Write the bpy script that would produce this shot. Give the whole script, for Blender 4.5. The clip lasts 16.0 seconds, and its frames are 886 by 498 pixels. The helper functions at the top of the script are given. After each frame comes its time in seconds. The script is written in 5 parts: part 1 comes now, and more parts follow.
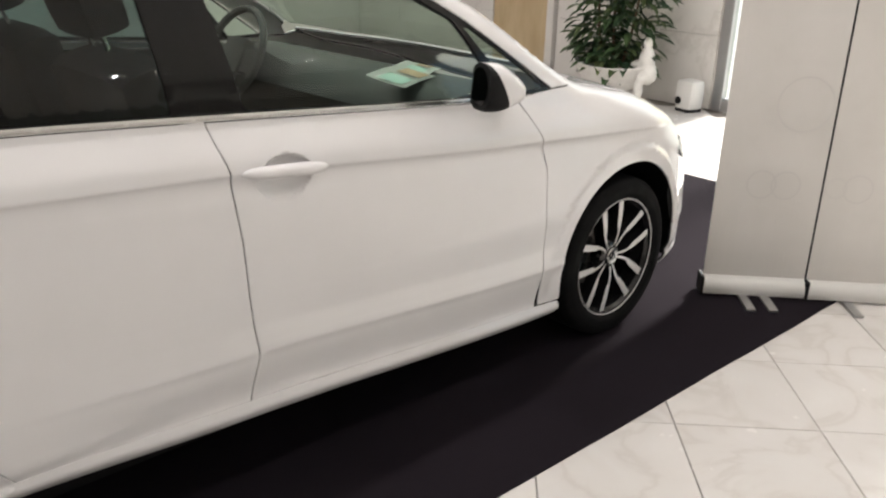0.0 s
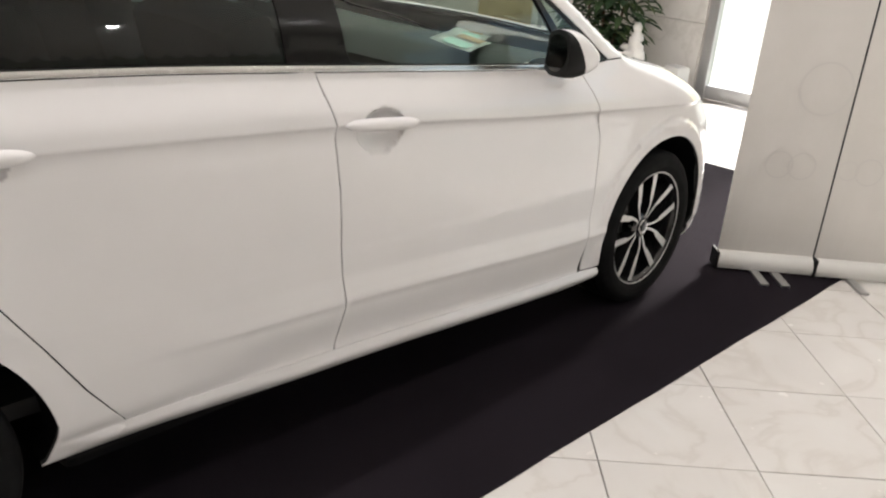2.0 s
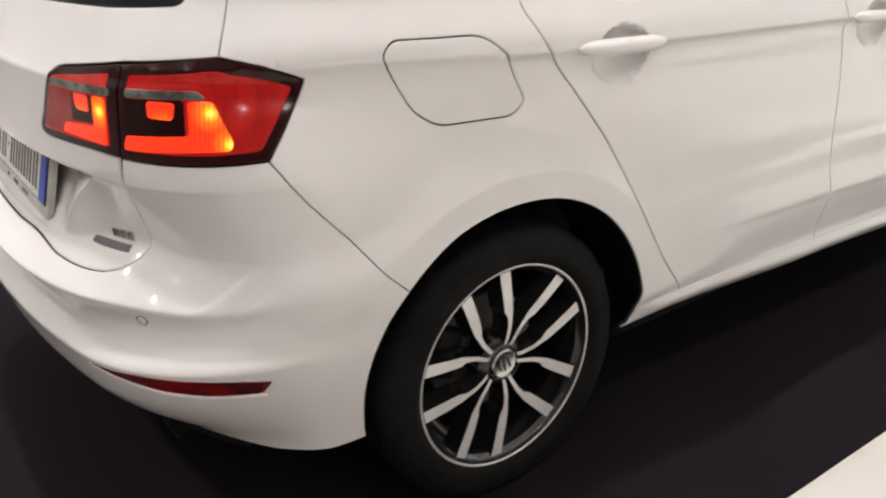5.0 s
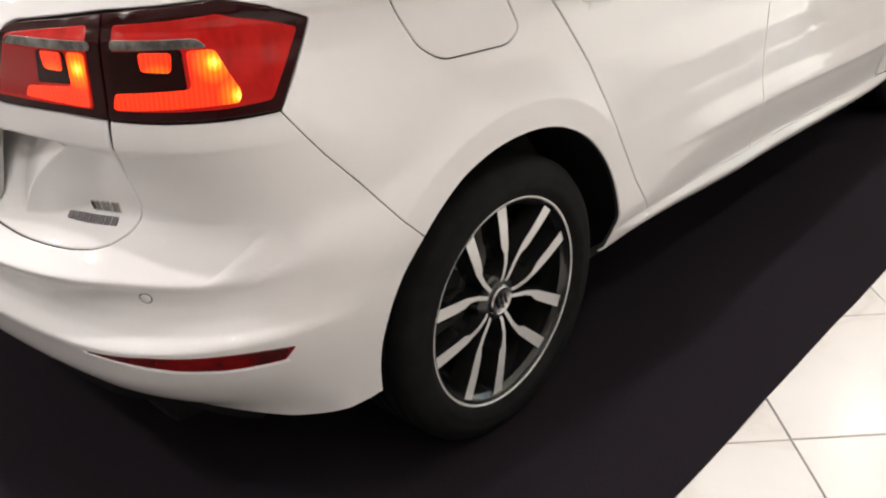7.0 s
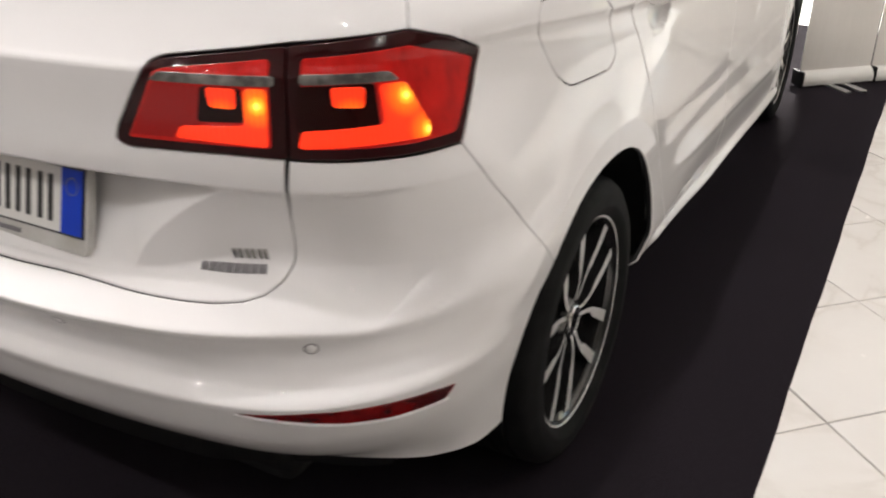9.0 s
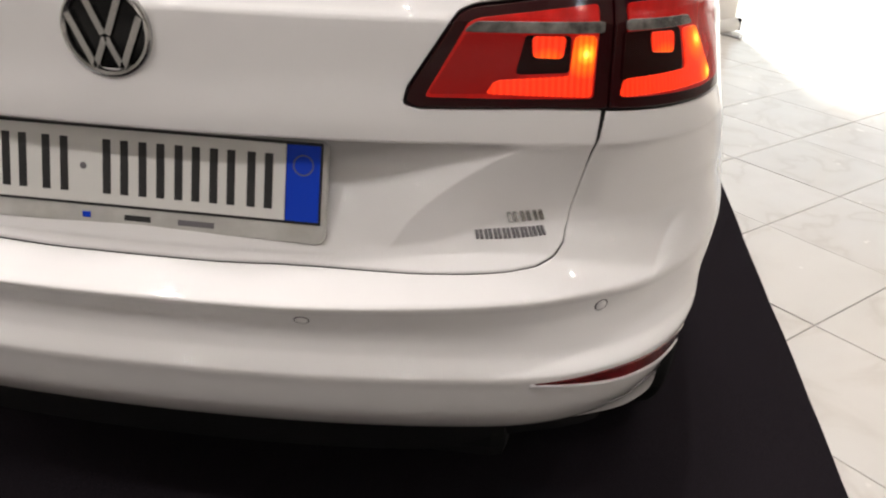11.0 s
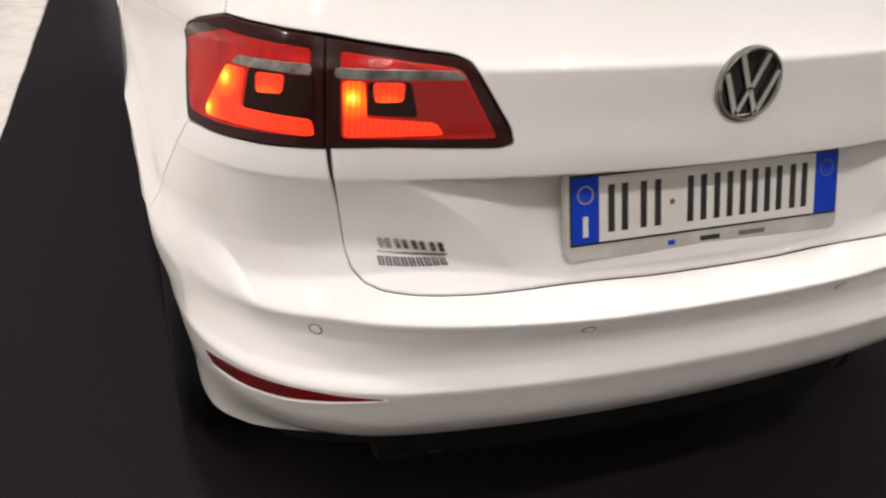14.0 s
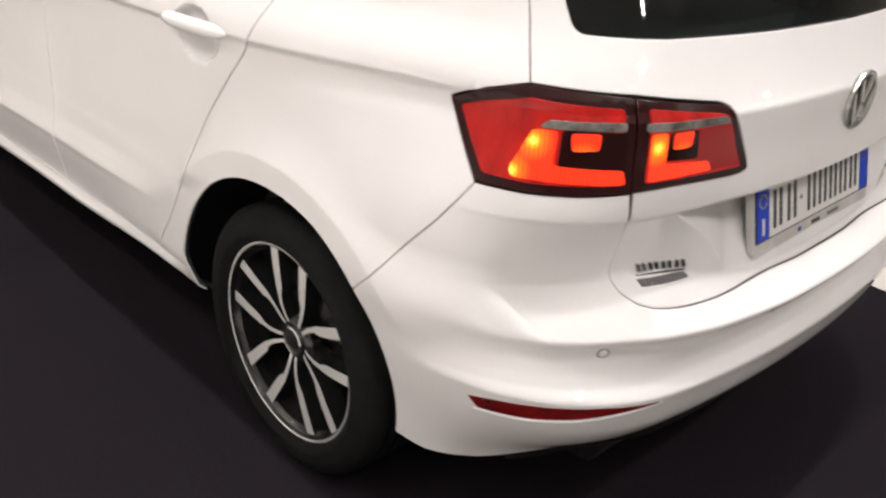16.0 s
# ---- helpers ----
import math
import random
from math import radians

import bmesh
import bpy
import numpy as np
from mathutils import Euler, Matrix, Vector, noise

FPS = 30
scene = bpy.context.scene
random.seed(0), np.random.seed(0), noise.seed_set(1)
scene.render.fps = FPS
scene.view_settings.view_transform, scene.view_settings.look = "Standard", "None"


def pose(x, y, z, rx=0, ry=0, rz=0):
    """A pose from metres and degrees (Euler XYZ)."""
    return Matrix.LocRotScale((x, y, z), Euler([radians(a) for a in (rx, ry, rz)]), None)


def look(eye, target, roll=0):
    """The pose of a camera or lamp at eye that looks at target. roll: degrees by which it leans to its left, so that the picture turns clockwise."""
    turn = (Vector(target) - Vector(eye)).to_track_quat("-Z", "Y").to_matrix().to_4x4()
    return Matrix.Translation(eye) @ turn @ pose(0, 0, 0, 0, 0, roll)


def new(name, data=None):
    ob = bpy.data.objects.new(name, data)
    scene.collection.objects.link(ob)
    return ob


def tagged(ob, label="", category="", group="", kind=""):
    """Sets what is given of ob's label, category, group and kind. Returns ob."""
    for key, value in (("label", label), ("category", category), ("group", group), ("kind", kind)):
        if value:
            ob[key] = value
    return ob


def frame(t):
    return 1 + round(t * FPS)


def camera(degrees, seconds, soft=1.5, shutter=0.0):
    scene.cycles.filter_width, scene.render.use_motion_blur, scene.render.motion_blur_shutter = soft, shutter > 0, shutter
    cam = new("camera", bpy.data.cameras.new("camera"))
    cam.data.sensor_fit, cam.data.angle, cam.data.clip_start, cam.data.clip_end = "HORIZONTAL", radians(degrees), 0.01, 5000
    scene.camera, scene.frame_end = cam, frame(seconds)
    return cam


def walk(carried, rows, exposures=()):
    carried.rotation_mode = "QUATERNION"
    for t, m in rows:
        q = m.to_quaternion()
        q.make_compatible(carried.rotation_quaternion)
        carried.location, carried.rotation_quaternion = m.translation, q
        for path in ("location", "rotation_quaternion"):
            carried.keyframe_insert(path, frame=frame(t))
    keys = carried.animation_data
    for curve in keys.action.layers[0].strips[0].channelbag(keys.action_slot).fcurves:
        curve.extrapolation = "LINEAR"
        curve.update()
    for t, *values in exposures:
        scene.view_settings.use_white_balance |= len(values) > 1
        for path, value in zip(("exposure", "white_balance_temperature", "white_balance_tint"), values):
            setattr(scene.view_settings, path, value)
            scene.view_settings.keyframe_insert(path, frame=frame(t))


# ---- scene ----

# seconds, stops, kelvin, tint
EXPOSURES = [(0, 1.30, 6400, 10), (3.5, 1.38, 6400, 10), (4.5, 1.46, 6500, 10), (5.0, 1.50, 6500, 10), (6.5, 1.62, 6500, 10), (8.0, 1.72, 6500, 10), (8.6, 1.66, 6450, 10), (9.0, 1.48, 6450, 10), (9.5, 1.52, 6500, 10), (10.5, 1.45, 6550, 10), (12.0, 1.24, 6650, 10), (12.5, 1.51, 6650, 10), (13.5, 1.48, 6600, 10), (14.0, 1.54, 6600, 10), (14.5, 1.36, 6550, 10), (15.0, 1.40, 6500, 10), (16.0, 1.58, 6500, 10)]
cam = camera(55.42, 16.0, soft=2.1, shutter=0.4)
# seconds, eye, and the turn to the left, up and the lean of a hand-held telephone
ROWS = [
    (0, 0.123, -2.561, 1.456, -43.90, -20.56, 1.66),
    (0.5, 0.037, -2.515, 1.457, -43.34, -22.15, 1.23),
    (1, -0.102, -2.474, 1.432, -44.95, -21.43, 2.87),
    (1.5, -0.169, -2.435, 1.416, -47.32, -21.53, 4.42),
    (2, -0.183, -2.375, 1.403, -47.87, -21.65, 4.95),
    (2.5, -0.191, -2.333, 1.421, -45.59, -21.66, 2.45),
    (3, -0.249, -2.319, 1.414, -45.14, -21.59, 1.70),
    (3.5, -0.455, -2.280, 1.401, -42.43, -21.59, 0.80),
    (4, -0.680, -2.239, 1.343, -37.23, -20.46, 1.06),
    (4.5, -0.833, -2.118, 1.320, -35.88, -22.46, 0.60),
    (5, -1.011, -2.010, 1.258, -36.13, -23.56, -1.51),
    (7.5, -1.231, -1.756, 1.239, -49.31, -27.86, -0.93),
    (8, -1.306, -1.691, 1.242, -51.47, -27.24, 2.40),
    (8.5, -1.354, -1.530, 1.258, -58.01, -26.63, 0.95),
    (9, -1.494, -1.330, 1.256, -61.39, -26.45, -0.44),
    (9.5, -1.645, -1.095, 1.222, -66.35, -26.16, -0.89),
    (12, -1.744, -0.155, 1.185, -96.12, -28.13, 3.96),
    (12.5, -1.711, 0.068, 1.199, -100.18, -28.41, 2.97),
    (13, -1.786, 0.292, 1.218, -101.10, -27.26, 2.83),
    (13.5, -1.837, 0.622, 1.237, -105.75, -26.03, 1.75),
    (14, -1.745, 0.873, 1.281, -111.07, -27.40, 2.62),
    (14.5, -1.620, 1.108, 1.307, -119.97, -29.77, 4.63),
    (15, -1.560, 1.375, 1.315, -126.49, -27.19, 5.39),
    (15.5, -1.476, 1.577, 1.369, -132.40, -28.14, 6.16),
    (16, -1.311, 1.724, 1.367, -135.66, -27.11, 4.81),
]
walk(cam, [(t, pose(x, y, z, 90 + pitch, 0, yaw) @ pose(0, 0, 0, 0, 0, roll)) for t, x, y, z, yaw, pitch, roll in ROWS], EXPOSURES)

# ---- daylight ----
SUN_UP, SUN_TURN = 32.0, 6.0  # degrees above the horizon, and from +x to +y
world = bpy.data.worlds.new("sky")
scene.world = world
world.use_nodes = True
sky = world.node_tree.nodes.new("ShaderNodeTexSky")
sky.sky_type, sky.sun_disc = "NISHITA", False
sky.sun_elevation, sky.sun_rotation = radians(SUN_UP), radians(90 - SUN_TURN)
background = world.node_tree.nodes["Background"]
world.node_tree.links.new(sky.outputs[0], background.inputs[0])
background.inputs[1].default_value = 0.075
sun = new("sun", bpy.data.lights.new("sun", "SUN"))
sun.data.energy, sun.data.angle, sun.data.color = 5.0, radians(6.0), (1.0, 0.95, 0.88)
sun_from = Vector((math.cos(radians(SUN_UP)) * math.cos(radians(SUN_TURN)), math.cos(radians(SUN_UP)) * math.sin(radians(SUN_TURN)), math.sin(radians(SUN_UP))))
sun.matrix_world = look(sun_from * 30, (0, 0, 0))
SPOT_W = 3.6

# ---- materials ----
def material(name, colour, rough=0.5, metal=0.0, **more):
    m = bpy.data.materials.new(name)
    m.use_nodes = True
    b = m.node_tree.nodes["Principled BSDF"]
    b.inputs["Base Color"].default_value = (*colour, 1)
    b.inputs["Roughness"].default_value = rough
    b.inputs["Metallic"].default_value = metal
    for key, value in more.items():
        b.inputs[key.replace("_", " ")].default_value = value
    return m


def noise_of(m, scale, detail=4.0, stretch=None, rough=0.6):
    t = m.node_tree
    co, n = t.nodes.new("ShaderNodeTexCoord"), t.nodes.new("ShaderNodeTexNoise")
    n.inputs["Scale"].default_value, n.inputs["Detail"].default_value, n.inputs["Roughness"].default_value = scale, detail, rough
    if stretch:
        mp = t.nodes.new("ShaderNodeMapping")
        mp.inputs["Scale"].default_value = stretch
        t.links.new(co.outputs["Object"], mp.inputs[0])
        t.links.new(mp.outputs[0], n.inputs["Vector"])
    else:
        t.links.new(co.outputs["Object"], n.inputs["Vector"])
    return n.outputs["Fac"]


def ramp(m, fac, *stops):
    r = m.node_tree.nodes.new("ShaderNodeValToRGB")
    e = r.color_ramp.elements
    while len(e) < len(stops):
        e.new(0.5)
    for k, (at, c) in zip(e, stops):
        k.position, k.color = at, (*c, 1) if len(c) == 3 else c
    m.node_tree.links.new(fac, r.inputs[0])
    return r.outputs[0]


def shader(m):
    return m.node_tree.nodes["Principled BSDF"]


def plug(m, socket, name):
    m.node_tree.links.new(socket, shader(m).inputs[name])


def bump(m, fac, strength, distance):
    b = m.node_tree.nodes.new("ShaderNodeBump")
    b.inputs["Strength"].default_value, b.inputs["Distance"].default_value = strength, distance
    m.node_tree.links.new(fac, b.inputs["Height"])
    plug(m, b.outputs[0], "Normal")


def grey(v):
    return (v, v, v)


def glass(name, tint, gloss=0.04):
    """Tinted pane: what is behind it, and the room mirrored in it by the angle."""
    m = bpy.data.materials.new(name)
    m.use_nodes = True
    t = m.node_tree
    t.nodes.remove(t.nodes["Principled BSDF"])
    clear, mirror, mix, edge_on, fifth, part_of = (t.nodes.new(k) for k in ("ShaderNodeBsdfTransparent", "ShaderNodeBsdfGlossy", "ShaderNodeMixShader", "ShaderNodeLayerWeight", "ShaderNodeMath", "ShaderNodeMath"))
    clear.inputs[0].default_value = (*tint, 1)
    mirror.inputs["Roughness"].default_value = gloss
    edge_on.inputs["Blend"].default_value = 0.5
    fifth.operation, fifth.inputs[1].default_value = "POWER", 5.0
    part_of.operation, part_of.inputs[1].default_value, part_of.inputs[2].default_value = "MULTIPLY_ADD", 0.95, 0.05
    t.links.new(edge_on.outputs["Facing"], fifth.inputs[0])
    t.links.new(fifth.outputs[0], part_of.inputs[0])
    t.links.new(part_of.outputs[0], mix.inputs[0])
    t.links.new(clear.outputs[0], mix.inputs[1])
    t.links.new(mirror.outputs[0], mix.inputs[2])
    t.links.new(mix.outputs[0], t.nodes["Material Output"].inputs[0])
    return m


def glowing(name, colour, strength):
    m = material(name, (0.05, 0.0, 0.0), 0.2)
    shader(m).inputs["Emission Color"].default_value = (*colour, 1)
    shader(m).inputs["Emission Strength"].default_value = strength
    return m


paint = material("white_car_paint", (0.80, 0.795, 0.78), 0.55, Coat_Weight=1.0, Coat_Roughness=0.03, Coat_IOR=1.5, Specular_IOR_Level=0.1)
f = noise_of(paint, 900, 2)
bump(paint, f, 0.03, 0.0004)
plug(paint, ramp(paint, noise_of(paint, 3.0, 5), (0.3, (0.785, 0.768, 0.762)), (0.7, (0.815, 0.80, 0.797))), "Base Color")
liner = material("black_wheel_liner", grey(0.008), 0.9, Specular_IOR_Level=0.05)
# dark tone that stands in for the shade deep in panel joints
joint_shade = material("joint_shade", grey(0.022), 0.7)
black_gloss = material("black_gloss_trim", grey(0.006), 0.14, Specular_IOR_Level=0.3)
exhaust_steel = material("dark_steel", (0.06, 0.055, 0.05), 0.5, 0.8)
plastic = material("black_plastic", grey(0.008), 0.6, Specular_IOR_Level=0.25)
bump(plastic, noise_of(plastic, 700, 3), 0.25, 0.0006)
chrome = material("chrome", (0.75, 0.75, 0.74), 0.09, 1.0)
badge_chrome = material("grey_chrome_badge", (0.46, 0.46, 0.45), 0.22, 1.0)
satin_chrome = material("satin_chrome_trim", (0.72, 0.72, 0.71), 0.22, 1.0)
dark_mirror = material("dark_mirror_glass", grey(0.10), 0.06, 1.0)
alloy = material("machined_alloy", (0.84, 0.83, 0.81), 0.36, 0.30, Coat_Weight=0.7)
bump(alloy, noise_of(alloy, 60, 4, (1, 1, 30)), 0.08, 0.0005)
alloy_dark = material("black_lacquered_alloy", grey(0.012), 0.22, Coat_Weight=0.6)
iron = material("brake_iron", (0.20, 0.19, 0.18), 0.42, 0.9)
rubber = material("tyre_rubber", grey(0.010), 0.8, Specular_IOR_Level=0.12)
plug(rubber, ramp(rubber, noise_of(rubber, 18, 6), (0.3, grey(0.006)), (0.75, grey(0.013))), "Base Color")
bump(rubber, noise_of(rubber, 260, 3), 0.2, 0.0008)
glass_front = glass("green_tinted_glass", (0.76, 0.87, 0.80))
glass_dark = glass("privacy_glass", (0.17, 0.25, 0.25))
glass_clear = glass("clear_glass", (0.92, 0.95, 0.93))
lamp_dark = material("dark_red_lamp_border", (0.020, 0.001, 0.002), 0.12, Specular_IOR_Level=0.35)
lamp_red = material("red_lamp_lens", (0.29, 0.008, 0.007), 0.16, Specular_IOR_Level=0.22, Coat_Weight=0.3, Coat_Roughness=0.02)
shader(lamp_red).inputs["Emission Color"].default_value = (0.9, 0.015, 0.01, 1)
shader(lamp_red).inputs["Emission Strength"].default_value = 0.075
plug(lamp_red, ramp(lamp_red, noise_of(lamp_red, 26, 4, (1, 1, 0.35)), (0.30, (0.13, 0.003, 0.003)), (0.70, (0.34, 0.010, 0.008))), "Base Color")
bump(lamp_red, noise_of(lamp_red, 45, 2, (1, 1, 0.3)), 0.25, 0.004)
lamp_deep = material("deep_red_lamp_lens", (0.16, 0.004, 0.004), 0.14, Specular_IOR_Level=0.22, Coat_Weight=0.3, Coat_Roughness=0.02)
shader(lamp_deep).inputs["Emission Color"].default_value = (0.8, 0.012, 0.01, 1)
shader(lamp_deep).inputs["Emission Strength"].default_value = 0.05
lamp_grey = material("smoked_lamp_strip", (0.16, 0.15, 0.14), 0.18, 0.3, Coat_Weight=1.0)
plug(lamp_grey, ramp(lamp_grey, noise_of(lamp_grey, 40, 3), (0.35, (0.07, 0.065, 0.06)), (0.7, (0.26, 0.25, 0.23))), "Base Color")
lamp_black = material("black_lamp_cavity", (0.012, 0.001, 0.001), 0.14, Specular_IOR_Level=0.25)
glow_red = glowing("lit_red_lamp", (1.0, 0.040, 0.008), 0.6)
glow_hot = glowing("lit_red_lamp_with_amber_bulbs", (1.0, 0.055, 0.012), 0.6)


def bulbs(m, spots):
    """Emission that turns amber near the bulbs behind the lens; the lamps are alike on both sides of the car."""
    t = m.node_tree
    geo, split, size, join = t.nodes.new("ShaderNodeNewGeometry"), t.nodes.new("ShaderNodeSeparateXYZ"), t.nodes.new("ShaderNodeMath"), t.nodes.new("ShaderNodeCombineXYZ")
    size.operation = "ABSOLUTE"
    t.links.new(geo.outputs["Position"], split.inputs[0])
    t.links.new(split.outputs[1], size.inputs[0])
    t.links.new(split.outputs[0], join.inputs[0])
    t.links.new(size.outputs[0], join.inputs[1])
    t.links.new(split.outputs[2], join.inputs[2])
    last = None
    for spot in spots:
        d = t.nodes.new("ShaderNodeVectorMath")
        d.operation, d.inputs[1].default_value = "DISTANCE", spot
        t.links.new(join.outputs[0], d.inputs[0])
        if last is None:
            last = d.outputs["Value"]
        else:
            k = t.nodes.new("ShaderNodeMath")
            k.operation = "MINIMUM"
            t.links.new(last, k.inputs[0])
            t.links.new(d.outputs["Value"], k.inputs[1])
            last = k.outputs[0]
    far = t.nodes.new("ShaderNodeMath")
    far.operation, far.inputs[1].default_value = "MULTIPLY", 25.0
    t.links.new(last, far.inputs[0])
    plug(m, ramp(m, far.outputs[0], (0.03, (2.2, 1.15, 0.16)), (0.17, (1.5, 0.42, 0.02)), (0.36, (1.1, 0.13, 0.006)), (0.8, (0.80, 0.028, 0.006))), "Emission Color")
    # upright ribs moulded into the lens
    ribs = t.nodes.new("ShaderNodeTexWave")
    ribs.bands_direction = "DIAGONAL"
    ribs.inputs["Scale"].default_value, ribs.inputs["Distortion"].default_value = 62.0, 0.6
    flat = t.nodes.new("ShaderNodeVectorMath")
    flat.operation, flat.inputs[1].default_value = "MULTIPLY", (1, 1, 0)
    t.links.new(join.outputs[0], flat.inputs[0])
    t.links.new(flat.outputs[0], ribs.inputs["Vector"])
    power = t.nodes.new("ShaderNodeMath")
    power.operation, power.inputs[1].default_value, power.inputs[2].default_value = "MULTIPLY_ADD", 0.34, 0.44
    t.links.new(ribs.outputs["Fac"], power.inputs[0])
    plug(m, power.outputs[0], "Emission Strength")


bulbs(glow_hot, ((-0.534, 0.750, 0.933), (-0.520, 0.780, 0.886), (-0.660, 0.597, 0.930)))
bulbs(glow_red, ((-0.606, 0.711, 0.911), (-0.690, 0.553, 0.911)))
reflector_red = material("red_reflector", (0.18, 0.004, 0.004), 0.2, Coat_Weight=1.0)
plug(reflector_red, ramp(reflector_red, noise_of(reflector_red, 14, 3), (0.35, (0.07, 0.002, 0.002)), (0.65, (0.26, 0.006, 0.006))), "Base Color")
bump(reflector_red, noise_of(reflector_red, 260, 1), 0.4, 0.001)
plate_white = material("plate_white", (0.72, 0.71, 0.68), 0.4)
plate_blue = material("plate_blue", (0.003, 0.045, 0.50), 0.4, Specular_IOR_Level=0.25)
plate_ink = material("plate_black", grey(0.02), 0.45)
plate_holder = material("grey_plate_holder", (0.52, 0.51, 0.48), 0.4)
plug(plate_holder, ramp(plate_holder, noise_of(plate_holder, 12, 5), (0.35, (0.44, 0.43, 0.40)), (0.65, (0.58, 0.57, 0.54))), "Base Color")
dim_ink = material("grey_print", (0.16, 0.15, 0.16), 0.5)
gold_ink = material("yellow_print", (0.55, 0.45, 0.05), 0.5)

carpet_mat = material("black_needle_felt", grey(0.011), 1.0, Specular_IOR_Level=0.03)
plug(carpet_mat, ramp(carpet_mat, noise_of(carpet_mat, 420, 3), (0.32, (0.0088, 0.0074, 0.0092)), (0.72, (0.0295, 0.0243, 0.030))), "Base Color")
bump(carpet_mat, noise_of(carpet_mat, 600, 4), 0.7, 0.003)

tile_mat = material("cream_marble_tile", (0.70, 0.66, 0.60), 0.22)
tile_tree = tile_mat.node_tree
tile_info, tile_co, tile_add = tile_tree.nodes.new("ShaderNodeObjectInfo"), tile_tree.nodes.new("ShaderNodeTexCoord"), tile_tree.nodes.new("ShaderNodeVectorMath")
tile_geo = tile_tree.nodes.new("ShaderNodeNewGeometry")
tile_sum = tile_tree.nodes.new("ShaderNodeMath")
tile_sum.operation = "ADD"
tile_tree.links.new(tile_info.outputs["Random"], tile_sum.inputs[0])
tile_tree.links.new(tile_geo.outputs["Random Per Island"], tile_sum.inputs[1])
tile_mul = tile_tree.nodes.new("ShaderNodeMath")
tile_mul.operation, tile_mul.inputs[1].default_value = "MULTIPLY", 37.0
tile_tree.links.new(tile_sum.outputs[0], tile_mul.inputs[0])
tile_tree.links.new(tile_co.outputs["Object"], tile_add.inputs[0])
tile_tree.links.new(tile_mul.outputs[0], tile_add.inputs[1])


def tile_noise(scale, detail, distortion):
    n = tile_tree.nodes.new("ShaderNodeTexNoise")
    n.inputs["Scale"].default_value, n.inputs["Detail"].default_value, n.inputs["Distortion"].default_value = scale, detail, distortion
    tile_tree.links.new(tile_add.outputs[0], n.inputs["Vector"])
    return n.outputs["Fac"]


tile_veins = ramp(tile_mat, tile_noise(2.6, 6, 0.9), (0.36, (0.79, 0.765, 0.735)), (0.455, (0.775, 0.745, 0.71)), (0.50, (0.715, 0.68, 0.64)), (0.53, (0.77, 0.74, 0.705)), (0.68, (0.80, 0.775, 0.745)))
tile_cloud = ramp(tile_mat, tile_noise(1.6, 5, 0.6), (0.3, grey(0.93)), (0.7, grey(1.0)))
tile_mix = tile_tree.nodes.new("ShaderNodeMixRGB")
tile_mix.blend_type, tile_mix.inputs[0].default_value = "MULTIPLY", 1.0
tile_tree.links.new(tile_veins, tile_mix.inputs[1])
tile_tree.links.new(tile_cloud, tile_mix.inputs[2])
plug(tile_mat, tile_mix.outputs[0], "Base Color")
plug(tile_mat, ramp(tile_mat, tile_noise(14, 4, 0), (0.3, grey(0.20)), (0.8, grey(0.29))), "Roughness")
grout_mat = material("grey_grout", (0.20, 0.18, 0.16), 0.85)
plug(grout_mat, ramp(grout_mat, noise_of(grout_mat, 30, 4), (0.3, (0.20, 0.18, 0.16)), (0.7, (0.33, 0.30, 0.27))), "Base Color")

marble = material("pale_marble_slab", (0.66, 0.63, 0.58), 0.22)
plug(marble, ramp(marble, noise_of(marble, 1.3, 5), (0.36, (0.69, 0.665, 0.63)), (0.47, (0.66, 0.635, 0.60)), (0.50, (0.60, 0.575, 0.54)), (0.53, (0.67, 0.645, 0.61)), (0.7, (0.71, 0.685, 0.65))), "Base Color")
# taupe picked to weaken bounce light from the unseen walls
wall_paint = material("taupe_wall_paint", (0.34, 0.32, 0.30), 0.8)
plug(wall_paint, ramp(wall_paint, noise_of(wall_paint, 1.2, 5), (0.3, (0.31, 0.29, 0.27)), (0.7, (0.37, 0.35, 0.33))), "Base Color")
bump(wall_paint, noise_of(wall_paint, 120, 4), 0.15, 0.002)
plaster = material("white_plaster", (0.74, 0.72, 0.68), 0.8)
plug(plaster, ramp(plaster, noise_of(plaster, 1.5, 5), (0.3, (0.70, 0.68, 0.64)), (0.7, (0.77, 0.75, 0.72))), "Base Color")
bump(plaster, noise_of(plaster, 120, 4), 0.15, 0.002)
ochre = material("ochre_panel", (0.50, 0.38, 0.22), 0.6)
plug(ochre, ramp(ochre, noise_of(ochre, 5, 5, (1, 1, 0.3)), (0.3, (0.44, 0.33, 0.19)), (0.7, (0.56, 0.44, 0.27))), "Base Color")
aluminium = material("brushed_aluminium", (0.55, 0.55, 0.55), 0.32, 1.0)
bump(aluminium, noise_of(aluminium, 30, 3, (40, 40, 1)), 0.1, 0.0005)
banner_cloth = material("white_banner_sheet", (0.66, 0.635, 0.60), 0.55)
plug(banner_cloth, ramp(banner_cloth, noise_of(banner_cloth, 2.2, 5), (0.3, (0.62, 0.595, 0.56)), (0.7, (0.69, 0.665, 0.635))), "Base Color")
bump(banner_cloth, noise_of(banner_cloth, 5, 2, (3, 3, 0.6)), 0.2, 0.01)
banner_print = material("print_showing_through", (0.625, 0.60, 0.575), 0.55)
cast_stone = material("white_cast_stone", (0.74, 0.72, 0.68), 0.6)
plug(cast_stone, ramp(cast_stone, noise_of(cast_stone, 14, 6), (0.3, (0.66, 0.64, 0.60)), (0.7, (0.78, 0.76, 0.72))), "Base Color")
bump(cast_stone, noise_of(cast_stone, 90, 4), 0.3, 0.003)
white_plastic = material("white_plastic", (0.70, 0.69, 0.66), 0.35)
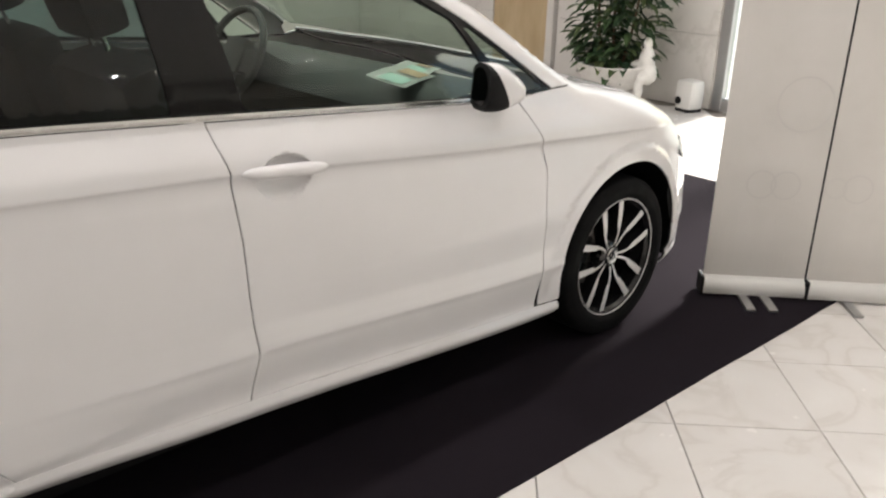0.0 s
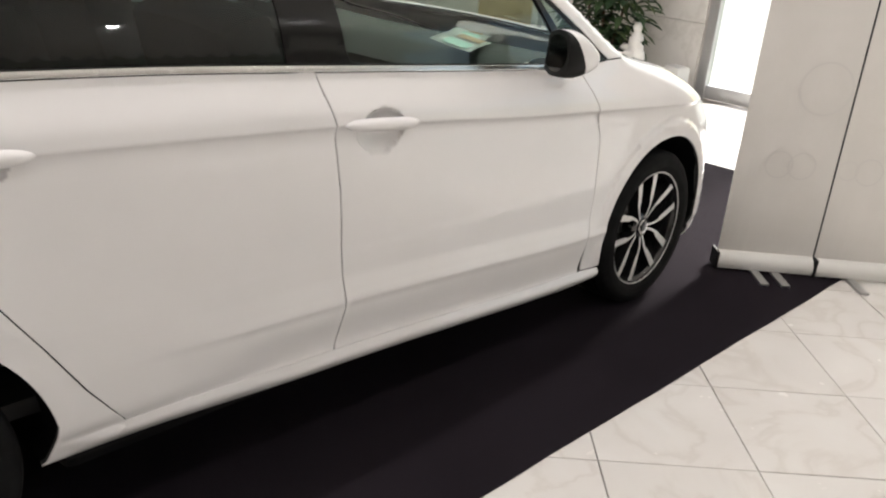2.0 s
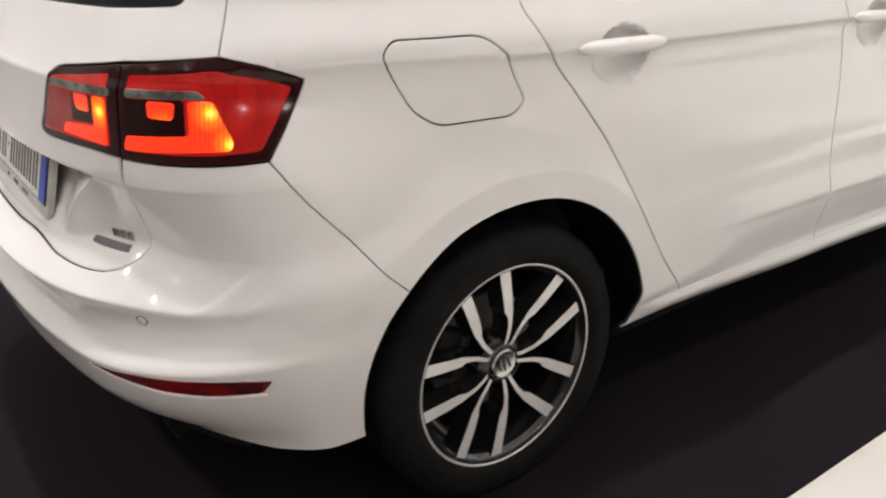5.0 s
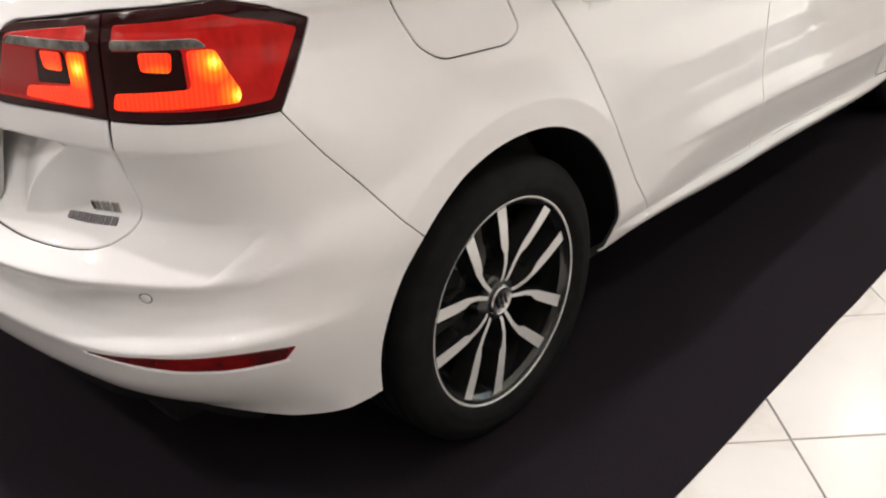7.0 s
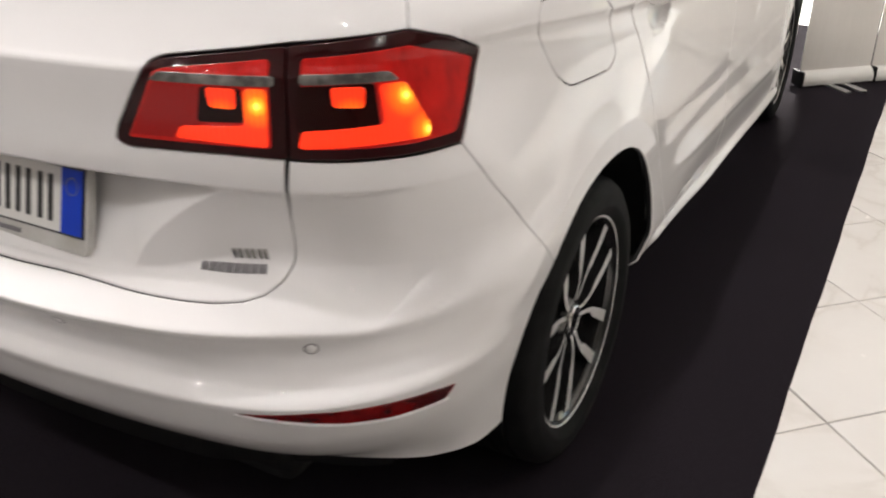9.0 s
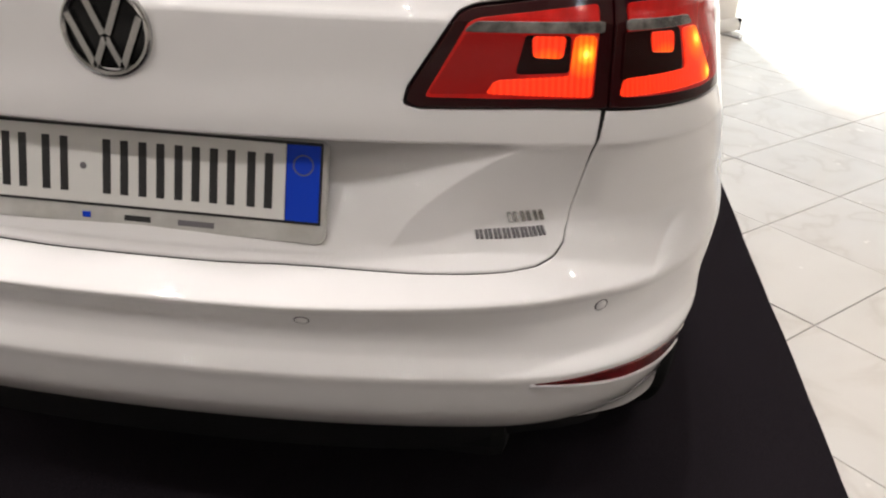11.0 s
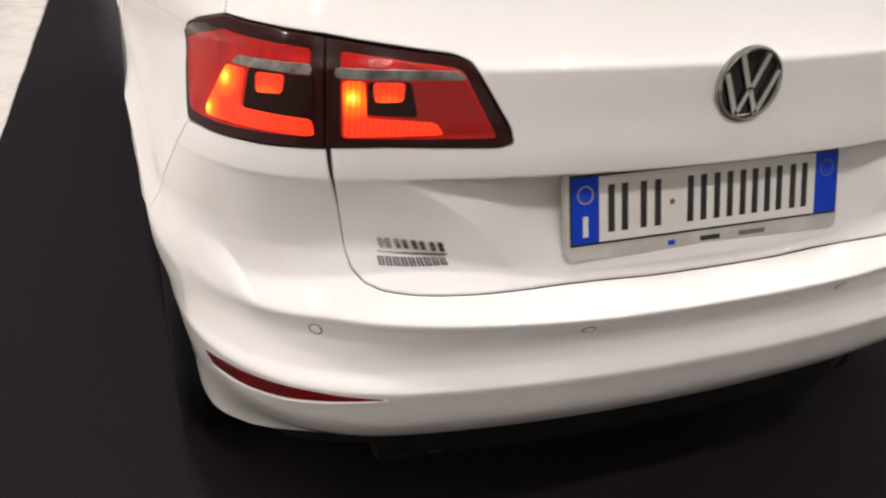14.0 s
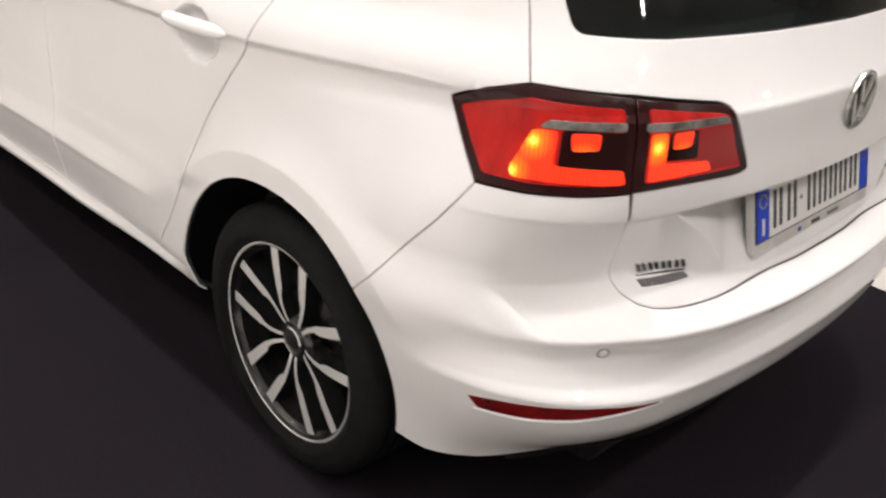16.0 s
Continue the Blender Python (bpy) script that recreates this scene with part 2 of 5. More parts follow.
leaf_mat = material("dark_green_leaf", (0.035, 0.075, 0.03), 0.45)
leaf_geo = leaf_mat.node_tree.nodes.new("ShaderNodeNewGeometry")
plug(leaf_mat, ramp(leaf_mat, leaf_geo.outputs["Random Per Island"], (0.0, (0.018, 0.045, 0.020)), (0.6, (0.05, 0.095, 0.035)), (1.0, (0.10, 0.13, 0.05))), "Base Color")
bark = material("brown_bark", (0.12, 0.08, 0.05), 0.85)
soil = material("dark_soil", (0.03, 0.022, 0.016), 0.95)
cabin = material("dark_grey_cabin_plastic", grey(0.022), 0.6)
bump(cabin, noise_of(cabin, 500, 3), 0.2, 0.0008)
fabric = material("anthracite_seat_fabric", grey(0.022), 0.9)
plug(fabric, ramp(fabric, noise_of(fabric, 260, 3), (0.35, grey(0.013)), (0.7, grey(0.036))), "Base Color")
headliner = material("grey_headliner", (0.38, 0.37, 0.34), 0.9)
paper = material("white_paper", (0.75, 0.74, 0.71), 0.5)
paper_green = material("pale_green_print", (0.42, 0.60, 0.52), 0.5)
paper_tan = material("tan_print", (0.45, 0.30, 0.18), 0.5)
paving = material("pale_paving", (0.45, 0.43, 0.40), 0.8)
plug(paving, ramp(paving, noise_of(paving, 1.2, 6), (0.3, (0.38, 0.36, 0.33)), (0.7, (0.50, 0.48, 0.45))), "Base Color")
lamp_glow = glowing("lit_ceiling_lamp", (1.0, 0.93, 0.84), 9.0)

XC, YC, XF, KC = -0.15, 0.45, 2.75, 0.5
W_SIDE = YC + KC * math.pi / 2
W_FRONT = W_SIDE + XF - XC


def curve(knots):
    """A smooth monotone curve through (place, value) knots."""
    kx, ky = np.array([k[0] for k in knots], float), np.array([k[1] for k in knots], float)
    h, d = np.diff(kx), np.diff(ky) / np.diff(kx)
    m = np.zeros(len(kx))
    m[0], m[-1] = d[0], d[-1]
    for i in range(1, len(kx) - 1):
        if d[i - 1] * d[i] > 0:
            a, b = 2 * h[i] + h[i - 1], h[i] + 2 * h[i - 1]
            m[i] = (a + b) / (a / d[i - 1] + b / d[i])

    def at(x):
        x = np.asarray(x, float)
        i = np.clip(np.searchsorted(kx, x) - 1, 0, len(h) - 1)
        s = (np.clip(x, kx[0], kx[-1]) - kx[i]) / h[i]
        y = (1 + 2 * s) * (1 - s) ** 2 * ky[i] + s * (1 - s) ** 2 * h[i] * m[i] + s * s * (3 - 2 * s) * ky[i + 1] + s * s * (s - 1) * h[i] * m[i + 1]
        return y + np.where(x < kx[0], (x - kx[0]) * m[0], 0) + np.where(x > kx[-1], (x - kx[-1]) * m[-1], 0)
    return at


def step(a, b, x):
    s = np.clip((x - a) / (b - a), 0, 1)
    return s * s * (3 - 2 * s)


# heights along the flank: shoulder crease, lower crease, door bottom, belt
z_crease = curve([(-0.8, 1.0), (-0.28, 0.988), (0.06, 0.97), (0.4, 0.955), (1.05, 0.927), (1.85, 0.868), (2.12, 0.852), (3.4, 0.77)])
z_low = curve([(-1, 0.50), (0.44, 0.487), (1.08, 0.465), (2.17, 0.40), (3.5, 0.37)])
z_door = curve([(-1, 0.35), (0.52, 0.345), (1.07, 0.330), (2.2, 0.268), (3.5, 0.25)])
z_belt = curve([(-0.8, 1.11), (0.016, 1.092), (0.59, 1.074), (1.02, 1.05), (1.57, 1.016), (2.1, 0.986), (3.4, 0.93)])
FLANK = [0.80, 0.842, 0.873, 0.892, 0.9025, 0.9020, 0.8905, 0.886, 0.8990, 0.9008, 0.9002, 0.896, 0.8895, 0.8885, 0.8900, 0.8882, 0.8862, 0.8882, 0.8955, 0.8983, 0.8974, 0.853, 0.838, 0.765, 0.685, 0.60]
flank = curve(list(enumerate(FLANK)))


def heights(x):
    """Heights of the flank's knots at x."""
    x = np.asarray(x, float)
    one, c, low, d, b = np.ones_like(x), z_crease(x), z_low(x), z_door(x), z_belt(x)
    return np.stack([0.12 * one, d - 0.085, d - 0.060, d - 0.042, d - 0.022, d - 0.010, d - 0.002, d + 0.012, low - 0.006, low, low + 0.006, low + 0.032, low + 0.075, low + 0.14, 0.69 * one, c - 0.07, c - 0.042, c - 0.018, c - 0.004,
                     c, c + 0.004, b, b + 0.05, 1.30 * one, 1.45 * one, 1.60 * one], 0)


tail_side = curve([(0.15, 0.80), (0.278, 0.823), (0.351, 0.828), (0.447, 0.846), (0.527, 0.859), (0.581, 0.867), (0.65, 0.876), (0.75, 0.880)])


def half_width(x, z):
    hs = heights(x)
    s = np.full(np.shape(z), 0.0)
    for i in range(len(hs) - 1):
        s = s + np.clip((z - hs[i]) / (hs[i + 1] - hs[i]), 0, 1)
    y = flank(s)
    y = y - 0.085 * np.clip(0.35 - x, 0, 3) ** 2 - 0.055 * np.clip(x - 2.1, 0, 3) ** 2 - 0.10 * np.clip(0.35 - x, 0, 3) ** 2 * step(0.72, 1.0, z)
    fade = step(2.25, 2.9, x) + step(0.1, -0.35, x)
    y = y + fade * 0.006 * step(0.55, 0.75, z) * step(1.0, 0.9, z)
    behind = tail_side(z) - 0.05 * (np.clip(0.35 - x, 0, 3) ** 2 - 0.476)
    y = y + (behind - y) * step(-0.10, -0.30, x) * step(0.72, 0.60, z)
    for xw, lip in ((0.0, 0.8935), (2.685, 0.894)):
        r = np.hypot(x - xw + 0.005, z - 0.312)
        w = np.clip((0.525 - r) / 0.085, 0, 1) ** 2 if xw < 1 else step(0.454, 0.432, r)
        w = w * (step(0.52, 0.64, z) if xw < 1 else step(0.22, 0.30, z))
        out = lip - 0.05 * np.clip(-(x - xw), 0, 1) * (1 if xw < 1 else 0) - 0.08 * np.clip(x - 2.7, 0, 1)
        y = y + w * np.clip(out + 0.04 * np.clip(r - 0.385, 0, 0.055) - y, 0, 0.05)
    # the lower crease runs out ahead of the rear wheel, where the body draws in slightly
    y = y + (0.8895 - y) * step(0.85, 0.42, x) * step(0.0, 0.2, x) * step(0.335, 0.365, z) * step(0.62, 0.56, z)
    low_in = np.interp(z, [0.20, 0.26, 0.30, 0.36, 0.45, 0.62], [0.85, 0.875, 0.893, 0.8895, 0.8895, 0.90])
    y = y - np.clip(y - low_in, 0, 0.08) * step(0.47, 0.37, x) * step(0.0, 0.2, x)
    # the sill tucks under towards the rear wheel
    y = y - 0.027 * step(1.05, 0.42, x) * step(0.0, 0.2, x) * step(0.385, 0.285, z)
    for xh in (0.252, 1.20):
        q = ((x - xh) / 0.078) ** 2 + ((z - z_crease(xh) + 0.020) / 0.056) ** 2
        y = y - 0.037 * np.clip(1 - q, 0, 1) ** 0.6 * (0.62 + 0.38 * step(-0.030, 0.004, z - z_crease(xh)))
    return y


# the tail's profile: body above, bumper below
rear = curve([(0.2, -0.70), (0.5, -0.738), (0.72, -0.728), (0.795, -0.7315), (0.802, -0.7328), (0.811, -0.7375), (0.825, -0.7378), (0.90, -0.731), (0.964, -0.7285), (0.969, -0.727), (0.975, -0.7225), (1.10, -0.66), (1.30, -0.575), (1.44, -0.51), (1.52, -0.45)])
bumper_rear = curve([(0.26, -0.60), (0.31, -0.68), (0.345, -0.73), (0.38, -0.766), (0.42, -0.793), (0.474, -0.8075), (0.487, -0.8110), (0.4915, -0.8115), (0.495, -0.8095), (0.515, -0.7845), (0.534, -0.7795), (0.552, -0.7825), (0.58, -0.7985), (0.592, -0.8075), (0.60, -0.811), (0.75, -0.811)])
front = curve([(0.14, 3.42), (0.25, 3.50), (0.45, 3.53), (0.60, 3.505), (0.70, 3.44), (0.80, 3.32), (0.95, 3.05), (1.1, 2.7)])
top = curve([(-0.70, 1.42), (-0.55, 1.475), (-0.2, 1.545), (0.4, 1.578), (0.9, 1.565), (1.25, 1.535), (1.6, 1.455), (1.95, 1.305), (2.30, 1.095), (2.42, 1.04), (2.8, 0.955), (3.1, 0.855), (3.35, 0.73), (3.55, 0.55)])


def rear_x(y, z):
    a = np.abs(y)
    x = rear(z) + 0.17 * y * y + 0.10 * y ** 4
    # below the crease the corners draw in towards the bumper's ledge
    x = x + 0.042 * np.clip((0.806 - z) / 0.13, 0, 1) * step(0.40, 0.60, a) * step(0.86, 0.75, a)
    half = 0.36 + 0.175 * np.clip((z - 0.645) / 0.163, 0, 1) ** 1.7
    # a scoop round the number plate, deepening from its crisp edge
    up, across = z - 0.642, 0.72 * (half - a)
    deep = np.clip(-blend(-up, -across, 0.03), 0, 0.155)
    return x + 0.60 * deep * step(0.810, 0.801, z)


def top_z(x, y):
    return top(x) - 0.05 * y * y - 0.03 * y ** 4


def blend(a, b, k):
    h = np.clip(k - np.abs(a - b), 0, None) / k
    return np.maximum(a, b) + h * h * k / 4


def ledge_edge(a):
    return 0.597 + 0.010 * step(0.2, 0.55, a) - 0.012 * step(0.62, 0.76, a)


def bumper_field(x, y, z, side):
    """The bumper stands proud, with a sloping ledge on top."""
    a = np.abs(y)
    edge, slope = ledge_edge(a), 0.46 + 0.54 * step(0.2, 0.66, a)
    # beyond its slanting end the ledge runs out full
    slope = slope + 1.8 * (1 - (1 - np.clip((0.877 * (a - 0.777) - 0.481 * (z - 0.672)) / 0.035, 0, 1)) ** 2)
    shell = blend(side, bumper_rear(z - (edge - 0.597) * step(0.5, 0.6, z)) + 0.14 * y * y + 0.10 * y ** 4 - x, 0.28 + 0.12 * step(0.50, 0.60, z))
    return blend(shell, (z - edge + slope * np.minimum(shell, 0)) / np.sqrt(1 + slope * slope), 0.005)


def field(x, y, z):
    """Below zero inside the body."""
    half, a = half_width(x, z), np.abs(y)
    side = a - half
    f = blend(side, rear_x(y, z) - x, 0.21 - 0.06 * step(0.74, 0.88, z))
    shell = bumper_field(x, y, z, side)
    f = -blend(-f, -shell, 0.005 + 0.025 * step(0.45, 0.62, a) * step(0.86, 0.78, a))
    nose = x - front(z) + 0.10 * y * y + 0.25 * y ** 4
    f = blend(f, nose, 0.35)
    return blend(f, z - top_z(x, y), 0.07)


def normal(x, y, z, e=0.0025):
    n = np.stack([field(x + e, y, z) - field(x - e, y, z), field(x, y + e, z) - field(x, y - e, z), field(x, y, z + e) - field(x, y, z - e)], -1)
    return n / np.linalg.norm(n, axis=-1, keepdims=True)


def ring(w):
    """Start and direction, in plan, of the ray that belongs to the place w round the body; w is 0 at the middle of the tail, positive on the right flank."""
    a, side = np.abs(w), np.where(w < 0, 1.0, -1.0)
    turn = np.clip((a - YC) / KC, 0, math.pi / 2)
    turn2 = np.clip((a - W_FRONT) / KC, 0, math.pi / 2)
    x = XC + np.clip(a - W_SIDE, 0, XF - XC)
    y = np.clip(a, 0, YC) - np.clip(a - W_FRONT - KC * math.pi / 2, 0, YC)
    dx = -np.cos(turn) + np.sin(turn2)
    dy = np.sin(turn) * np.cos(turn2)
    return x, y * side, dx, dy * side


def reach(value, lo, hi):
    """Where value(d) passes zero, for arrays of d between lo and hi."""
    for _ in range(9):
        mid = (lo + hi) / 2
        out = value(mid) > 0
        lo, hi = np.where(out, lo, mid), np.where(out, mid, hi)
    a, b = value(lo), value(hi)
    for _ in range(3):
        mid = lo + (hi - lo) * np.clip(-a / np.where(b - a == 0, 1, b - a), 0.02, 0.98)
        m = value(mid)
        out = m > 0
        lo, a, hi, b = np.where(out, lo, mid), np.where(out, a, m), np.where(out, mid, hi), np.where(out, m, b)
    return lo + (hi - lo) * np.clip(-a / np.where(b - a == 0, 1, b - a), 0, 1)


def around(w, z):
    """Places on the body and their normals, for places w round it and heights z."""
    w, z = np.asarray(w, float), np.asarray(z, float)
    x, y, dx, dy = ring(w)
    d = reach(lambda t: field(x + t * dx, y + t * dy, z), np.zeros_like(w), np.full_like(w, 1.3))
    p = np.stack([x + d * dx, y + d * dy, z], -1)
    return p, normal(*p.T)


def above(x, y):
    """The same for places of the plan, on the upper side."""
    x, y = np.asarray(x, float), np.asarray(y, float)
    d = reach(lambda t: field(x, y, t), np.full_like(x, 0.5), np.full_like(x, 1.75))
    p = np.stack([x, y, d], -1)
    return p, normal(*p.T)


def place(x, y):
    """The place w round the body that belongs to a place in plan."""
    a, side = abs(y), 1.0 if y <= 0 else -1.0
    if x < XC and a <= YC:
        return a * side
    if x < XC:
        return (YC + KC * (math.pi / 2 - math.atan2(XC - x, a - YC))) * side
    return (W_SIDE + x - XC) * side


def crease_line():
    """Heights at which the body rises out of the bumper's ledge, by places round the body."""
    ws, out = np.linspace(0, 0.92, 47), []
    for w in ws:
        z = np.linspace(0.60, 0.74, 71)
        p, _ = around(np.full_like(z, w), z)
        side = np.abs(p[:, 1]) - half_width(p[:, 0], z)
        up = blend(side, rear_x(p[:, 1], z) - p[:, 0], 0.21 - 0.06 * step(0.74, 0.88, z))
        on = up < bumper_field(p[:, 0], p[:, 1], z, side) - 1e-5
        out.append(z[np.argmax(on)] - 0.001 if on.any() else 0.0)
    return ws, np.array(out)


CREASE = crease_line()

# ---- building ----
def mesh_of(name, verts, faces, mats, normals=None, indices=None, smooth=False):
    me = bpy.data.meshes.new(name)
    me.from_pydata([tuple(map(float, v)) for v in verts], [], [tuple(map(int, q)) for q in faces])
    for m in mats:
        me.materials.append(m)
    if indices is not None:
        me.polygons.foreach_set("material_index", np.asarray(indices, np.int32))
    if normals is not None or smooth:
        me.polygons.foreach_set("use_smooth", np.ones(len(faces), bool))
    me.update()
    if normals is not None:
        me.normals_split_custom_set_from_vertices([tuple(map(float, n)) for n in normals])
    return me


def hang(name, me, parent=None, label="", m=None):
    """A mesh as ONE object, under a thing or a part where one is given."""
    ob = new(name, me)
    if m is not None:
        ob.matrix_world = m
    if parent is not None:
        ob.parent = parent
    return tagged(ob, label) if label else ob


def part(name, bm, mat, parent=None, label="", smooth=False, m=None):
    me = bpy.data.meshes.new(name)
    bm.to_mesh(me)
    bm.free()
    for k in mat if isinstance(mat, (list, tuple)) else [mat]:
        me.materials.append(k)
    if smooth:
        me.polygons.foreach_set("use_smooth", np.ones(len(me.polygons), bool))
        me.set_sharp_from_angle(angle=radians(40))
    return hang(name, me, parent, label, m)


def thing(name, label, category, m=None, group="", kind=""):
    ob = new(name)
    if m is not None:
        ob.matrix_world = m
    return tagged(ob, label, category, group, kind)


def box(bm, x0, y0, z0, x1, y1, z1, bevel=0.0, m=None):
    g = bmesh.ops.create_cube(bm, size=1)["verts"]
    bmesh.ops.transform(bm, verts=g, matrix=Matrix.Translation(((x0 + x1) / 2, (y0 + y1) / 2, (z0 + z1) / 2)) @ Matrix.Diagonal((x1 - x0, y1 - y0, z1 - z0, 1)))
    if bevel:
        edges = list({e for v in g for e in v.link_edges})
        done = bmesh.ops.bevel(bm, geom=edges, offset=bevel, segments=2, affect="EDGES", profile=0.6)
        g = list({v for q in done["faces"] for v in q.verts} | {v for v in g if v.is_valid})
    if m is not None:
        bmesh.ops.transform(bm, verts=g, matrix=m)
    return bm


def lathe(bm, profile, n=48, m=None, span=1.0):
    """Turns (radius, height) pairs round z."""
    rings = []
    for r, h in profile:
        rings.append([bm.verts.new((r * math.cos(2 * math.pi * span * k / n), r * math.sin(2 * math.pi * span * k / n), h)) for k in range(n + (span < 1))])
    for a, b in zip(rings, rings[1:]):
        for k in range(n):
            j = (k + 1) % n if span >= 1 else k + 1
            bm.faces.new((a[k], a[j], b[j], b[k]))
    vs = [v for r in rings for v in r]
    if m is not None:
        bmesh.ops.transform(bm, verts=vs, matrix=m)
    return rings


def tube(bm, points, radius, n=8, flat=1.0, caps=True):
    """A round or flattened bar along points; radius may be one for each."""
    pts = [Vector(p) for p in points]
    radii = radius if isinstance(radius, (list, tuple)) else [radius] * len(pts)
    up, rings = Vector((0, 0, 1)), []
    for i, p in enumerate(pts):
        d = (pts[min(i + 1, len(pts) - 1)] - pts[max(i - 1, 0)]).normalized()
        a = d.cross(up) if abs(d.dot(up)) < 0.95 else d.cross(Vector((1, 0, 0)))
        a.normalize()
        b = a.cross(d)
        rings.append([bm.verts.new(p + radii[i] * (math.cos(2 * math.pi * k / n) * a + flat * math.sin(2 * math.pi * k / n) * b)) for k in range(n)])
    for a, b in zip(rings, rings[1:]):
        for k in range(n):
            bm.faces.new((a[k], a[(k + 1) % n], b[(k + 1) % n], b[k]))
    if caps:
        bm.faces.new(rings[0])
        bm.faces.new(list(reversed(rings[-1])))
    bmesh.ops.recalc_face_normals(bm, faces=bm.faces[:])
    return bm


# ---- panels laid on the body's surface ----
from mathutils.geometry import delaunay_2d_cdt


def X(x):
    return W_SIDE + x - XC


def rounded(points, radius, n=5):
    """A closed outline with its corners rounded."""
    pts, out = [np.array(p[:2], float) for p in points], []
    for i, p in enumerate(pts):
        a, b = pts[i - 1] - p, pts[(i + 1) % len(pts)] - p
        la, lb = np.linalg.norm(a), np.linalg.norm(b)
        r = points[i][2] if len(points[i]) > 2 else radius
        k = min(r, 0.45 * la, 0.45 * lb)
        if k < 1e-4:
            out.append(p)
            continue
        s, e = p + a / la * k, p + b / lb * k
        for j in range(n + 1):
            u = j / n
            out.append((1 - u) ** 2 * s + 2 * u * (1 - u) * p + u * u * e)
    return np.array(out)


def resample(loop, gap):
    out = []
    for p, q in zip(loop, np.roll(loop, -1, 0)):
        n = max(1, int(math.ceil(np.linalg.norm(q - p) / gap)))
        out += [p + (q - p) * k / n for k in range(n)]
    return np.array(out)


def area(loop):
    return 0.5 * np.sum(loop[:, 0] * np.roll(loop[:, 1], -1) - np.roll(loop[:, 0], -1) * loop[:, 1])


def inset(loop, d):
    """The loop, turning left, moved inwards by d."""
    t = np.roll(loop, -1, 0) - loop
    t = t / np.maximum(np.linalg.norm(t, axis=1, keepdims=True), 1e-9)
    n = np.stack([-t[:, 1], t[:, 0]], 1)
    m = n + np.roll(n, 1, 0)
    m = m / np.maximum((m * m).sum(1, keepdims=True) / 2, 0.6)
    return loop + d * m


def within(p, loop):
    x, y = p[:, 0][:, None], p[:, 1][:, None]
    ax, ay = loop[:, 0][None], loop[:, 1][None]
    bx, by = np.roll(loop[:, 0], -1)[None], np.roll(loop[:, 1], -1)[None]
    cross = ((ay > y) != (by > y)) & (x < (bx - ax) * (y - ay) / np.where(by == ay, 1e-12, by - ay) + ax)
    return cross.sum(1) % 2 == 1


REAR_ROWS = np.unique(np.round(np.concatenate([np.arange(0.2, 1.5, 0.014), np.arange(0.46, 0.70, 0.005), np.arange(0.70, 0.79, 0.008), np.arange(0.79, 0.82, 0.004), np.arange(0.95, 0.992, 0.006)]), 4))


def grid_points(lo, hi, res):
    """Points inside the range, in rows that follow the creases of the flank and of the tail."""
    out = []
    for w in np.arange(lo[0] + res / 2, hi[0], res):
        x = abs(w) - W_SIDE + XC
        if abs(w) > X(-0.32):
            hs = heights(np.array([min(x, 3.3)]))[:, 0]
            rows = [hs[i] + (hs[i + 1] - hs[i]) * k / n for i in range(len(hs) - 1) for n in [max(1, int(math.ceil((hs[i + 1] - hs[i]) / (res * 0.8))))] for k in range(n)]
        else:
            zc, ze = float(np.interp(abs(w), *CREASE)), float(ledge_edge(min(abs(w), 0.7)))
            extra = [v for k in (zc, ze) if k > 0.5 for v in (k - 0.006, k - 0.0025, k, k + 0.0025, k + 0.006)]
            rows = [v for v in REAR_ROWS if min([abs(v - k) for k in (zc, ze)]) > 0.009] + extra
        out += [(w, z) for z in rows if lo[1] < z < hi[1]]
    return np.array(out).reshape(-1, 2)


def flat_points(lo, hi, res):
    a, b = np.meshgrid(np.arange(lo[0] + res / 2, hi[0], res), np.arange(lo[1] + res / 2, hi[1], res))
    return np.stack([a.ravel(), b.ravel()], 1)


